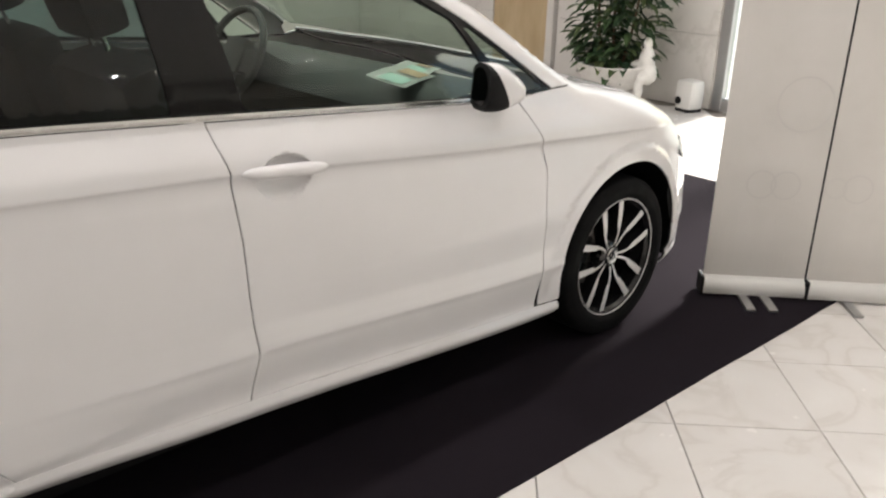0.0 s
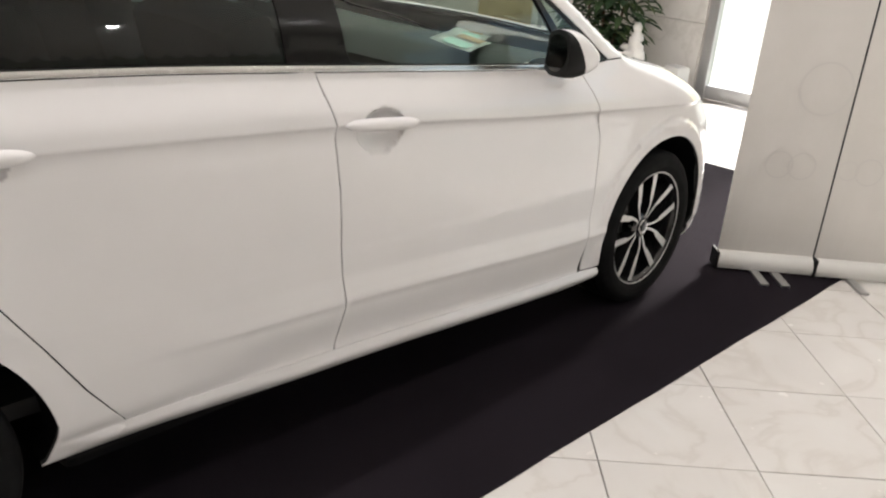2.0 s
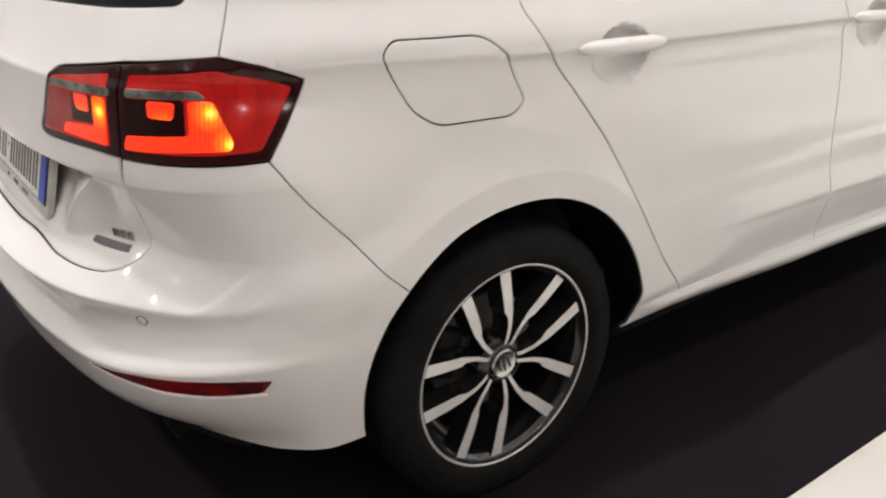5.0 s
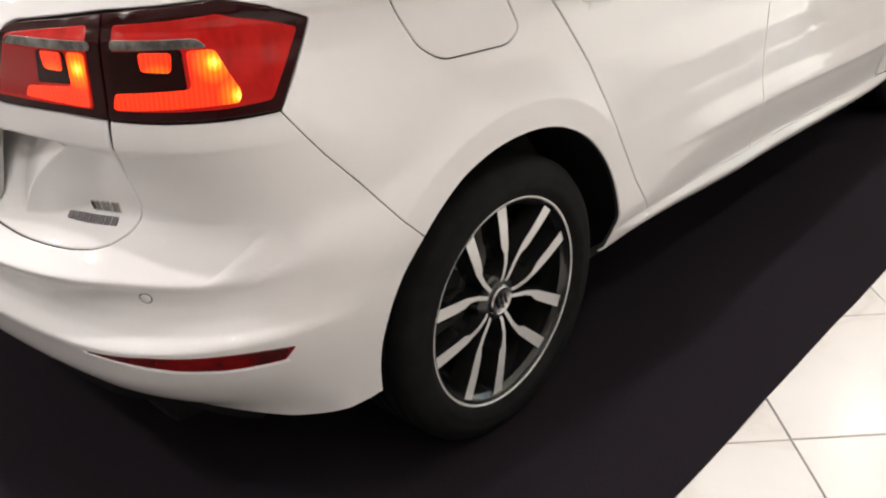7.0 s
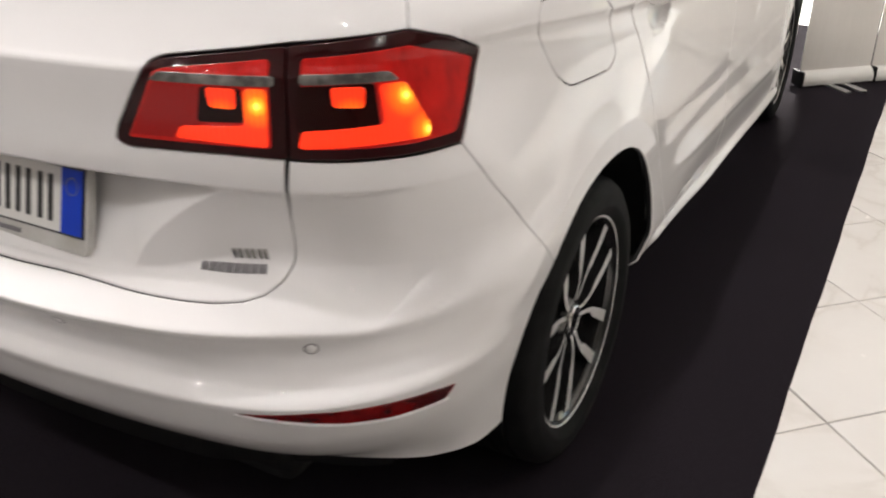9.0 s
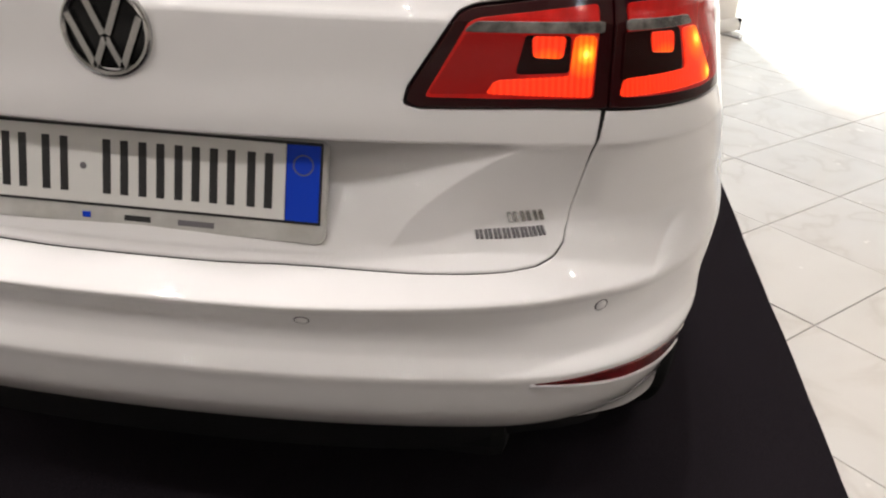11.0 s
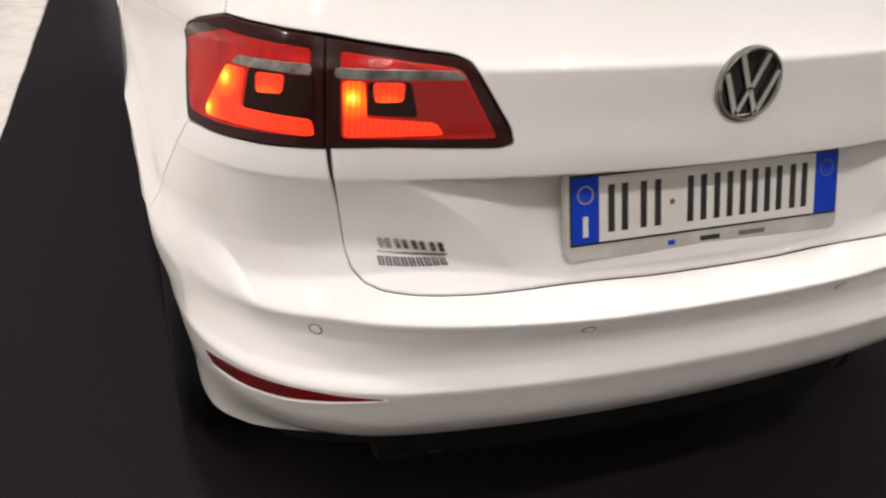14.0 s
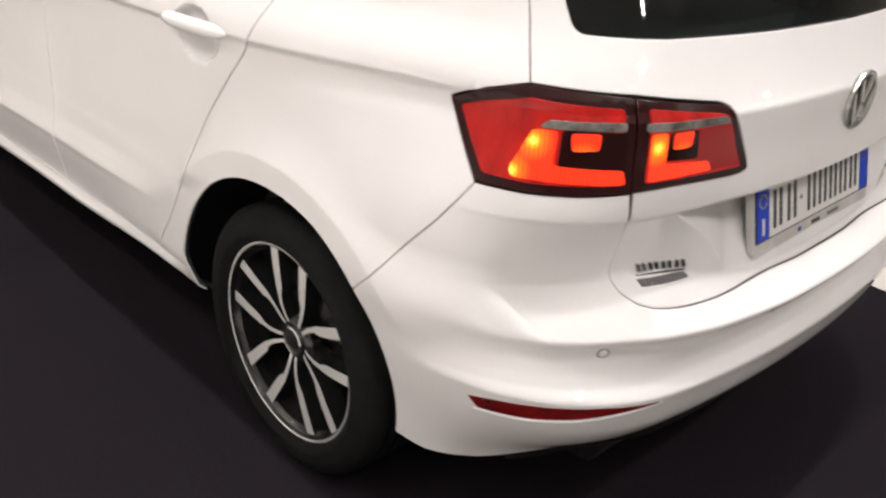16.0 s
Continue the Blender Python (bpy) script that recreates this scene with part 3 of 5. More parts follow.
def panel(name, outline, mats, parent, label="", gap=0.0018, off=0.0, res=0.022, holes=(), depth=0.013, radius=0.012, left=False, upper=False, edge=0.0018, swap=False, extra=None):
    """A sheet of the body, cut to an outline in places round it and heights, with turned-in edges. left: the mirrored one. upper: the outline is in plan."""
    # by default the deep end of each turned-in edge is coloured as shade
    mats = mats if isinstance(mats, (list, tuple)) else [mats, joint_shade]
    loops = []
    for k, o in enumerate([outline, *holes]):
        o = rounded(o, radius)
        o = o if area(o) > 0 else o[::-1]
        o = resample(o, min(res, 0.014))
        loops.append((inset(o, gap if k == 0 else -gap), 1 if k == 0 else -1))
    tops = [inset(o, edge * s) for o, s in loops]
    lo, hi = tops[0].min(0), tops[0].max(0)
    pts = flat_points(lo, hi, res) if upper or swap else grid_points(lo, hi, res)
    if extra is not None:
        pts = np.concatenate([pts, extra])
    if len(pts):
        keep = within(pts, tops[0])
        for o in tops[1:]:
            keep &= ~within(pts, o)
        pts = pts[keep]
        rim = np.concatenate(tops)
        far = np.array([((rim - p) ** 2).sum(1).min() for p in pts]) if len(pts) else np.zeros(0)
        pts = pts[far > (0.4 * min(res, 0.014)) ** 2] if len(pts) else pts
    flat, edges, n = [], [], 0
    for o in tops:
        flat.append(o)
        edges += [(n + i, n + (i + 1) % len(o)) for i in range(len(o))]
        n += len(o)
    flat = np.concatenate(flat + ([pts] if len(pts) else []))
    out = delaunay_2d_cdt([Vector(p) for p in flat], edges, [], 0, 1e-7)
    uv, tris = np.array([tuple(v) for v in out[0]]), np.array([tuple(q) for q in out[2]], int)
    mid = uv[tris].mean(1)
    keep = within(mid, tops[0])
    for o in tops[1:]:
        keep &= ~within(mid, o)
    tris = tris[keep]
    e1, e2 = uv[tris[:, 1]] - uv[tris[:, 0]], uv[tris[:, 2]] - uv[tris[:, 0]]
    turn = e1[:, 0] * e2[:, 1] - e1[:, 1] * e2[:, 0]
    tris[turn < 0] = tris[turn < 0][:, ::-1]

    def lay(q):
        if upper:
            return above(q[:, 0], q[:, 1])
        return around(-q[:, 0] if left else q[:, 0], q[:, 1])
    p, nm = lay(uv)
    verts, normals, faces, idx = [p + off * nm], [nm], [tris[:, ::-1] if left else tris], [0] * len(tris)
    count, quads = len(p), []
    for (o, s), t in zip(loops, tops):
        p0, n0 = lay(t)
        p1, n1 = lay(o)
        k = len(t)
        outw = p1 - p0
        outw = outw / np.maximum(np.linalg.norm(outw, axis=1, keepdims=True), 1e-9)
        rings = [(p0 + off * n0, n0), (p1 + (off - edge * 0.9) * n1, outw * 0.8 + n1 * 0.6), (p1 + (off - depth) * n1, outw)]
        rings.insert(2, (p1 + (off - min(0.005, depth * 0.5)) * n1, outw))
        for r, q in rings:
            verts.append(r)
            normals.append(q / np.maximum(np.linalg.norm(q, axis=1, keepdims=True), 1e-9))
        for lev in range(3):
            a, b = count + lev * k, count + (lev + 1) * k
            for i in range(k):
                j = (i + 1) % k
                q = (a + i, b + i, b + j, a + j)
                quads.append(q if (s > 0) != left else q[::-1])
                idx.append(1 if lev == 2 else 0)
        count += 4 * k
    faces = [tuple(q) for q in faces[0]] + quads
    return hang(name, mesh_of(name, np.concatenate(verts), faces, mats, np.concatenate(normals), idx), parent, label)


def strip(points, width):
    """The outline of a band of even width along points."""
    p = np.array(points, float)
    t = np.gradient(p, axis=0)
    t = t / np.linalg.norm(t, axis=1, keepdims=True)
    n = np.stack([-t[:, 1], t[:, 0]], 1) * width / 2
    return [tuple(q) + (0.0,) for q in np.concatenate([p + n, (p - n)[::-1]])]

# ---- the car ----
car = thing("car", "white five-door compact people carrier parked on black carpet, tail lamps lit", "car")

door_gap_a = [(2.062, 0.985), (2.10, 0.935), (2.145, 0.865), (2.190, 0.75), (2.206, 0.55), (2.190, 0.38)]
gap_b = [(1.018, 1.05), (1.030, 1.0), (1.052, 0.93), (1.077, 0.76), (1.091, 0.56), (1.100, 0.45), (1.074, 0.335)]
gap_c = [(0.018, 1.092), (0.026, 1.043), (0.065, 0.972), (0.147, 0.869), (0.223, 0.774), (0.36, 0.567), (0.432, 0.452), (0.512, 0.347)]
seam = [(0.868, 0.853), (0.926, 0.778), (0.992, 0.706), (1.06, 0.630)]
lamp_outer = [(0.6265, 0.857), (0.71, 0.854), (0.79, 0.853), (0.867, 0.854), (0.931, 0.971), (0.866, 0.998), (0.793, 1.016), (0.6265, 1.005)]
lamp_inner = [(0.6265, 0.857), (0.6265, 1.005), (0.455, 0.984), (0.436, 0.976), (0.378, 0.882), (0.374, 0.864), (0.392, 0.857), (0.54, 0.859)]
gate_gap_up = [(0.793, 1.016), (0.797, 1.10), (0.815, 1.25), (0.84, 1.45)]
ARCH_R = 0.382
SEAM_A = 135.0
seam = seam + [((W_SIDE - 0.005 - XC) + ARCH_R * math.cos(radians(SEAM_A)), 0.312 + ARCH_R * math.sin(radians(SEAM_A)))]


def Xn(x):
    """The place round the body for a place along it, round the nose too."""
    return X(x) if x <= XF else W_FRONT + KC * math.atan2(x - XF, 0.425)


def arch(xw, a0, a1, n=28, r=ARCH_R):
    """Points of a wheel arch, by degrees from the front."""
    return [(Xn(xw - 0.005 + r * math.cos(radians(a0 + (a1 - a0) * k / n))), 0.312 + r * math.sin(radians(a0 + (a1 - a0) * k / n)), 0.0) for k in range(n + 1)]


def shift(points, d=0.0):
    return [(X(x) + d, z, 0.004) for x, z in points]


def along_belt(x0, x1, up=0.0, n=14):
    return [(X(x0 + (x1 - x0) * k / n), float(z_belt(x0 + (x1 - x0) * k / n)) + up, 0.0) for k in range(n + 1)]


def along_door(x0, x1, up=0.0, n=14):
    return [(X(x0 + (x1 - x0) * k / n), float(z_door(x0 + (x1 - x0) * k / n)) + up, 0.0) for k in range(n + 1)]


def handle(door, xh, left):
    """A pull handle across its bowl."""
    w, z, n = [], [], 22
    for k in range(n + 1):
        x = xh - 0.122 + 0.244 * k / n
        w.append(X(x))
        z.append(float(z_crease(x)) - 0.002)
    p, nm = around(-np.array(w) if left else np.array(w), np.array(z))
    bm, rings = bmesh.new(), []
    for k in range(n + 1):
        u = 2 * k / n - 1
        h = 0.0125 * (1 - abs(u) ** 6) + 0.003
        x = w[k] - W_SIDE + XC
        side = -1.0 if not left else 1.0
        y = 0.8965 - 0.075 * max(0.35 - x, 0) ** 2 * 1.6
        lift = 0.017 * (1 - u ** 6) + 0.0015
        ring_pts = []
        for dz, dy in ((1, -0.006), (0.9, 0.45), (0.55, 0.85), (0.15, 1.0), (-0.5, 0.9), (-0.95, 0.55), (-1, 0.0), (-0.6, -0.25), (0.5, -0.3)):
            ring_pts.append(bm.verts.new((x, side * (y + lift * dy), z[k] + h * dz)))
        rings.append(ring_pts)
    for a, b in zip(rings, rings[1:]):
        for k in range(9):
            bm.faces.new((a[k], a[(k + 1) % 9], b[(k + 1) % 9], b[k]))
    bm.faces.new(rings[0])
    bm.faces.new(rings[-1][::-1])
    bmesh.ops.recalc_face_normals(bm, faces=bm.faces[:])
    part("handle", bm, paint, door, smooth=True)


def bowl_points(xh):
    """Close points for the hollow behind a handle."""
    zc = float(z_crease(xh))
    return np.array([(X(xh + dx), zc + dz) for dx in np.arange(-0.084, 0.085, 0.006) for dz in np.arange(-0.071, 0.044, 0.006)]) + 0.0003


def flare_points(a0, a1):
    """Close points along the soft edge of the rear wheel arch's flare."""
    return np.array([(X(-0.005 + r * math.cos(radians(a))), 0.312 + r * math.sin(radians(a))) for a in np.arange(a0, a1, 1.5) for r in (0.4285, 0.4325, 0.4365, 0.441, 0.445, 0.449, 0.453, 0.457)])


def top_edge(points):
    """Heights of the upper side above points of the plan, as places round the body."""
    p, n = above(np.array([q[0] for q in points]), np.array([-q[1] for q in points]))
    return [(X(q[0]), float(z) - 0.002, 0.0) for q, z in zip(points, p[:, 2])]


def nose_edge(points):
    p, n = above(np.array([q[0] for q in points]), np.array([-q[1] for q in points]))
    return [(W_FRONT + KC * math.atan2(x - XF, y - YC), float(z) - 0.002, 0.0) for (x, y), z in zip(points, p[:, 2])]


FENDER_W = 4.50
hood_edge = top_edge([(2.36, 0.745), (2.5, 0.75), (2.65, 0.752), (2.74, 0.75)])
screen_edge = top_edge([(2.28, 0.722), (2.1, 0.70), (1.9, 0.675), (1.65, 0.645), (1.42, 0.615), (1.30, 0.60), (0.9, 0.61), (0.4, 0.61), (-0.1, 0.60)])

for left in (False, True):
    # front door
    door = new("front_door")
    door.parent = car
    panel("door_panel", along_door(1.074, 2.172) + shift(door_gap_a[::-1]) + along_belt(2.05, 1.018, -0.004)[1:] + shift(gap_b[1:-1]), paint, door, left=left, extra=bowl_points(1.20))
    handle(door, 1.20, left)
    front_pane = [(X(1.125), float(z_belt(1.125)) + 0.016, 0.02)] + along_belt(1.3, 1.98, 0.014, 6) + [(X(2.0), 0.998, 0.01), (X(1.835), 1.225, 0.02), (X(1.55), 1.362, 0.03), (X(1.12), 1.405, 0.03), (X(1.085), 1.30, 0.0)]
    panel("door_glass", front_pane, [glass_front, black_gloss], door, "green-tinted door window", gap=0.0, off=-0.004, depth=0.003, left=left, res=0.05)
    # rear door
    door = new("rear_door")
    door.parent = car
    panel("door_panel", along_door(0.512, 1.074) + shift(gap_b[::-1][1:]) + along_belt(1.018, 0.018, -0.004)[1:] + shift(gap_c[1:-1]), paint, door, left=left, extra=bowl_points(0.252))
    handle(door, 0.252, left)
    rear_pane = [(X(0.135), float(z_belt(0.135)) + 0.014, 0.01)] + along_belt(0.3, 0.9, 0.014, 5) + [(X(0.945), float(z_belt(0.945)) + 0.014, 0.01), (X(0.92), 1.40, 0.03), (X(0.14), 1.40, 0.03)]
    panel("door_glass", rear_pane, [glass_dark, black_gloss], door, "dark privacy window", gap=0.0, off=-0.004, depth=0.003, left=left, res=0.05)
    # fixed panes
    quarter_pane = [(X(0.02), 1.108, 0.01), (X(0.092), 1.104, 0.01), (X(0.095), 1.40, 0.02), (X(-0.13), 1.40, 0.03), (X(-0.155), 1.21, 0.0), (X(-0.15), 1.187, 0.02)]
    panel("quarter_glass", quarter_pane, [glass_dark, black_gloss], car, "dark fixed rear side window", gap=0.0, off=-0.004, depth=0.003, left=left, res=0.05)
    corner_pane = [(X(2.05), 1.004, 0.012), (X(2.20), 1.008, 0.012), (X(1.895), 1.205, 0.01), (X(1.875), 1.205, 0.006)]
    panel("corner_glass", corner_pane, [glass_front, black_gloss], car, "three-cornered front window", gap=0.0, off=-0.004, depth=0.003, left=left, res=0.05)
    band = along_belt(0.016, 2.04, 0.002) + [(X(2.225), 0.998, 0.01), (X(1.885), 1.222, 0.02), (X(1.58), 1.382, 0.03), (X(1.40), 1.418, 0.03), (X(-0.15), 1.418, 0.03), (X(-0.178), 1.21, 0.01), (X(-0.172), 1.182, 0.02)]
    panel("window_surround", band, black_gloss, car, "gloss black window surround and pillars", gap=0.0, off=0.0, depth=0.012, left=left, res=0.04, holes=(front_pane, rear_pane, quarter_pane, corner_pane))
    trim = [(q[0], q[1]) for q in along_belt(2.03, 0.05, 0.003, 24)] + [(X(0.016), 1.095), (X(-0.01), 1.104), (X(-0.16), 1.174), (X(-0.182), 1.19), (X(-0.189), 1.22), (X(-0.178), 1.40)]
    panel("belt_trim", strip(trim, 0.013), [satin_chrome, satin_chrome], car, "bright chrome strip under the windows", gap=0.0, off=0.004, depth=0.008, left=left, res=0.03)
    # rear quarter
    quarter = [(X(0.44), 0.288, 0.0), (X(0.499), 0.287, 0.0)] + [(X(0.505), 0.33, 0.0)] + shift(gap_c[::-1]) + [(X(-0.01), 1.104, 0.0), (X(-0.17), 1.178, 0.02), (X(-0.192), 1.20, 0.02), (X(-0.180), 1.40, 0.0), (X(-0.175), 1.44, 0.0)]
    quarter += [(w, z, 0.0) for w, z in gate_gap_up[::-1]] + [(0.866, 0.998, 0.0), (0.931, 0.971, 0.004)] + [(w, z, 0.0) for w, z in seam]
    quarter += arch(0.0, SEAM_A, 12, 32)[1:] + [(X(0.3645), 0.360, 0.0), (X(0.356), 0.332, 0.0), (X(0.346), 0.306, 0.0), (X(0.340), 0.288, 0.0)]
    flap = [(1.090, 0.996, 0.02), (1.118, 1.020, 0.03), (1.314, 1.014, 0.03), (1.363, 0.972, 0.02), (1.402, 0.885, 0.02), (1.372, 0.862, 0.02), (1.208, 0.867, 0.03), (1.152, 0.899, 0.02)]
    panel("rear_quarter", quarter, paint, car, left=left, gap=0.0012, res=0.016, extra=flare_points(25, 142), holes=() if left else (flap,))
    if not left:
        panel("fuel_flap", flap, paint, car, gap=0.002)
    # sill, fender, pillar and roof rail
    sill = along_door(0.50, 2.27, -0.058) + [(X(2.292), 0.228, 0.01), (X(2.288), 0.262, 0.0)] + along_door(2.19, 0.50)
    panel("sill", sill, paint, car, left=left, gap=-0.0012)
    nose_up = nose_edge([(2.80, 0.746), (2.90, 0.735), (3.05, 0.70), (3.14, 0.65)])
    fender = shift(door_gap_a) + [(X(2.19), 0.271, 0.0), (X(2.29), 0.2655, 0.0)] + arch(2.685, 186.8, 10, 30) + [(FENDER_W, 0.42, 0.0), (FENDER_W, 0.66, 0.01), (FENDER_W + 0.03, 0.70, 0.01)] + nose_up[::-1] + hood_edge[::-1] + [(X(2.33), 1.0, 0.0), (X(2.235), 1.0, 0.0), (X(2.12), 0.992, 0.0)]
    panel("fender", fender, paint, car, left=left, gap=0.0016)
    pillar = [(X(2.235), 1.002, 0.0), (X(2.34), 1.002, 0.0)] + screen_edge + [(X(-0.165), 1.42, 0.0), (X(1.40), 1.42, 0.0), (X(1.58), 1.384, 0.02), (X(1.885), 1.224, 0.02)]
    panel("roof_pillar", pillar, paint, car, left=left, gap=0.0008, res=0.03)
    # tail lamps
    for place_name, outline, bits in (
        ("outer_tail_lamp", lamp_outer, (
            ("red_lens", [(0.645, 0.872), (0.79, 0.868), (0.857, 0.871), (0.906, 0.962), (0.856, 0.981), (0.79, 0.996), (0.645, 0.988)], lamp_red, 0.003),
            ("smoked_strip", [(0.643, 0.956), (0.773, 0.952), (0.759, 0.966), (0.643, 0.969)], lamp_grey, 0.0045),
            ("cavity", [(0.640, 0.894), (0.744, 0.897), (0.738, 0.953), (0.640, 0.955)], lamp_black, 0.0042),
            ("lit_frame", [(0.640, 0.873), (0.812, 0.874), (0.815, 0.888), (0.781, 0.949), (0.744, 0.950), (0.750, 0.899), (0.644, 0.897)], glow_hot, 0.0048),
            ("lit_square", [(0.683, 0.926), (0.724, 0.922), (0.725, 0.949), (0.680, 0.952)], glow_red, 0.0050))),
        ("inner_tail_lamp", lamp_inner, (
            ("red_lens", [(0.398, 0.872), (0.605, 0.872), (0.605, 0.988), (0.46, 0.970), (0.448, 0.966)], lamp_red, 0.003),
            ("dark_lens", [(0.402, 0.876), (0.48, 0.878), (0.515, 0.905), (0.515, 0.953), (0.447, 0.955)], lamp_deep, 0.0038),
            ("smoked_strip", [(0.441, 0.955), (0.612, 0.955), (0.612, 0.968), (0.455, 0.967)], lamp_grey, 0.0045),
            ("cavity", [(0.505, 0.903), (0.572, 0.906), (0.570, 0.953), (0.514, 0.953)], lamp_black, 0.0042),
            ("lit_frame", [(0.472, 0.878), (0.602, 0.874), (0.602, 0.952), (0.574, 0.953), (0.572, 0.902), (0.482, 0.896)], glow_hot, 0.0048),
            ("lit_square", [(0.525, 0.925), (0.562, 0.924), (0.564, 0.952), (0.522, 0.952)], glow_red, 0.0050)))):
        lamp = panel(place_name, outline, [lamp_dark, lamp_dark], car, "red tail lamp, lit, with a dark border", off=0.003, radius=0.007, left=left, gap=0.0015)
        for bit, shape, mat, lift in bits:
            panel(bit, shape, [mat, mat], lamp, gap=0.0, off=lift + 0.002, depth=0.004, radius=0.007, left=left, edge=0.001)
    shape = [(0.550, 0.481), (0.644, 0.486), (0.742, 0.481), (0.80, 0.476), (0.846, 0.468), (0.827, 0.444), (0.745, 0.447), (0.68, 0.455), (0.628, 0.466)]
    lip = [(0.548, 0.4775), (0.588, 0.4705), (0.628, 0.4610), (0.68, 0.4495), (0.745, 0.4415), (0.79, 0.4395), (0.832, 0.4385)]
    panel("reflector_lip", strip(lip, 0.008), [paint, paint], car, gap=0.0, off=0.0035, depth=0.010, radius=0.0, left=left, edge=0.0025)
    panel("reflector", shape, [reflector_red, reflector_red], car, "narrow red reflector", gap=0.0, off=0.0015, depth=0.006, radius=0.006, left=left)

# tailgate, rear window and bumper
gate_low = [(0.05, 0.6275), (0.12, 0.6274), (0.24, 0.6292), (0.345, 0.6330), (0.44, 0.6368), (0.515, 0.6392), (0.552, 0.6420), (0.577, 0.6485), (0.596, 0.6610), (0.606, 0.6790), (0.610, 0.702), (0.614, 0.76), (0.620, 0.857)]
half = [(w, z, 0.004) for w, z in gate_low] + [(0.54, 0.859, 0.0), (0.392, 0.856, 0.01), (0.372, 0.862, 0.005), (0.377, 0.884, 0.0), (0.435, 0.978, 0.005), (0.455, 0.987, 0.01), (0.626, 1.008, 0.0)] + [(w, z, 0.0) for w, z in gate_gap_up]
gate = new("tailgate")
gate.parent = car
pane = [(0.0, 1.080, 0.0), (0.30, 1.081, 0.0), (0.55, 1.084, 0.0), (0.72, 1.090, 0.03), (0.735, 1.13, 0.0), (0.76, 1.41, 0.03)]
rear_pane = pane + [(-w, z, r) for w, z, r in pane[::-1][:-1]]
# close points along the edge of the hollow round the number plate
hollow = []
for k in range(48):
    z = 0.650 + 0.150 * k / 47
    y = 0.36 + 0.175 * ((z - 0.645) / 0.163) ** 1.7
    for d in (-0.0025, 0.0, 0.0025, 0.006, 0.012):
        x = float(rear_x(np.array([y - d]), np.array([z]))[0])
        hollow.append((place(x, -(y - d)), z))
hollow += [(w, 0.642 + d) for w in np.arange(0.004, 0.36, 0.009) for d in (-0.0025, 0.0, 0.0025, 0.006)]
hollow = np.array(hollow)
panel("gate_panel", half + [(-w, z, r) for w, z, r in half[::-1]], paint, gate, holes=(rear_pane,), res=0.009, gap=0.0010, extra=np.concatenate([hollow, hollow * (-1, 1)]))
panel("rear_window", rear_pane, [glass_dark, black_gloss], gate, "dark tinted rear window", gap=0.0015, off=-0.002, depth=0.004, res=0.05)
bump_half = [(0.0, 0.358, 0.0), (0.30, 0.352, 0.0), (0.50, 0.340, 0.0), (0.66, 0.311, 0.0), (0.81, 0.277, 0.0), (0.92, 0.269, 0.0)]
bump_half += [(X(-0.005 + ARCH_R * math.cos(radians(a))), 0.312 + ARCH_R * math.sin(radians(a)), 0.0) for a in np.linspace(185.5, SEAM_A, 16)[:-1]]
bump_half += [(w, z, 0.0) for w, z in seam[::-1]] + [(0.79, 0.851, 0.0), (0.71, 0.852, 0.0), (0.626, 0.855, 0.0)] + [(w, z, 0.004) for w, z in gate_low[::-1][1:]]
fold = []
for k in range(60):
    y, z = 0.737 + 0.044 * k / 59, 0.600 + 0.080 * k / 59
    for d in (-0.004, -0.0012, 0.0012, 0.004, 0.009):
        p_y, p_z = y + 0.877 * d, z - 0.481 * d
        xs = np.linspace(-0.80, -0.30, 400)
        at = xs[np.argmax(field(xs, np.full(400, -p_y), np.full(400, p_z)) < 0)]
        fold.append((place(float(at), -p_y), p_z))
fold = np.array(fold)
bumper = panel("rear_bumper", bump_half + [(-w, z, r) for w, z, r in bump_half[::-1][:-1]], paint, car, gap=0.0008, res=0.011, extra=np.concatenate([fold, fold * (-1, 1), flare_points(118, 165), flare_points(118, 165) * (-1, 1)]))
under = [(0.0, 0.27, 0.0), (0.5, 0.265, 0.0), (0.74, 0.262, 0.0), (0.76, 0.285, 0.0), (0.66, 0.312, 0.0), (0.50, 0.344, 0.0), (0.30, 0.356, 0.0), (0.0, 0.362, 0.0)]
panel("valance", under + [(-w, z, r) for w, z, r in under[::-1][1:-1]], [plastic, plastic], car, "black plastic lower apron", off=-0.012, gap=0.0)

for y in (-0.25, 0.25, -0.668, 0.668):
    w = place(-0.69 if abs(y) > 0.5 else -0.78, y)
    z = 0.576 if abs(y) > 0.5 else 0.568
    p, n = around(np.array([w]), np.array([z]))
    m = Matrix.Translation(p[0]) @ Vector(n[0]).to_track_quat("Z", "Y").to_matrix().to_4x4()
    bm = bmesh.new()
    lathe(bm, [(0.0001, 0.0022), (0.0072, 0.0022), (0.0085, 0.0012), (0.0085, -0.004)], 24, m)
    sensor = part("parking_sensor", bm, paint, bumper, smooth=True)
    bm = bmesh.new()
    lathe(bm, [(0.0088, 0.0008), (0.0100, 0.0012), (0.0112, 0.0005), (0.0112, -0.004)], 24, m)
    part("seal", bm, dim_ink, sensor, smooth=True)

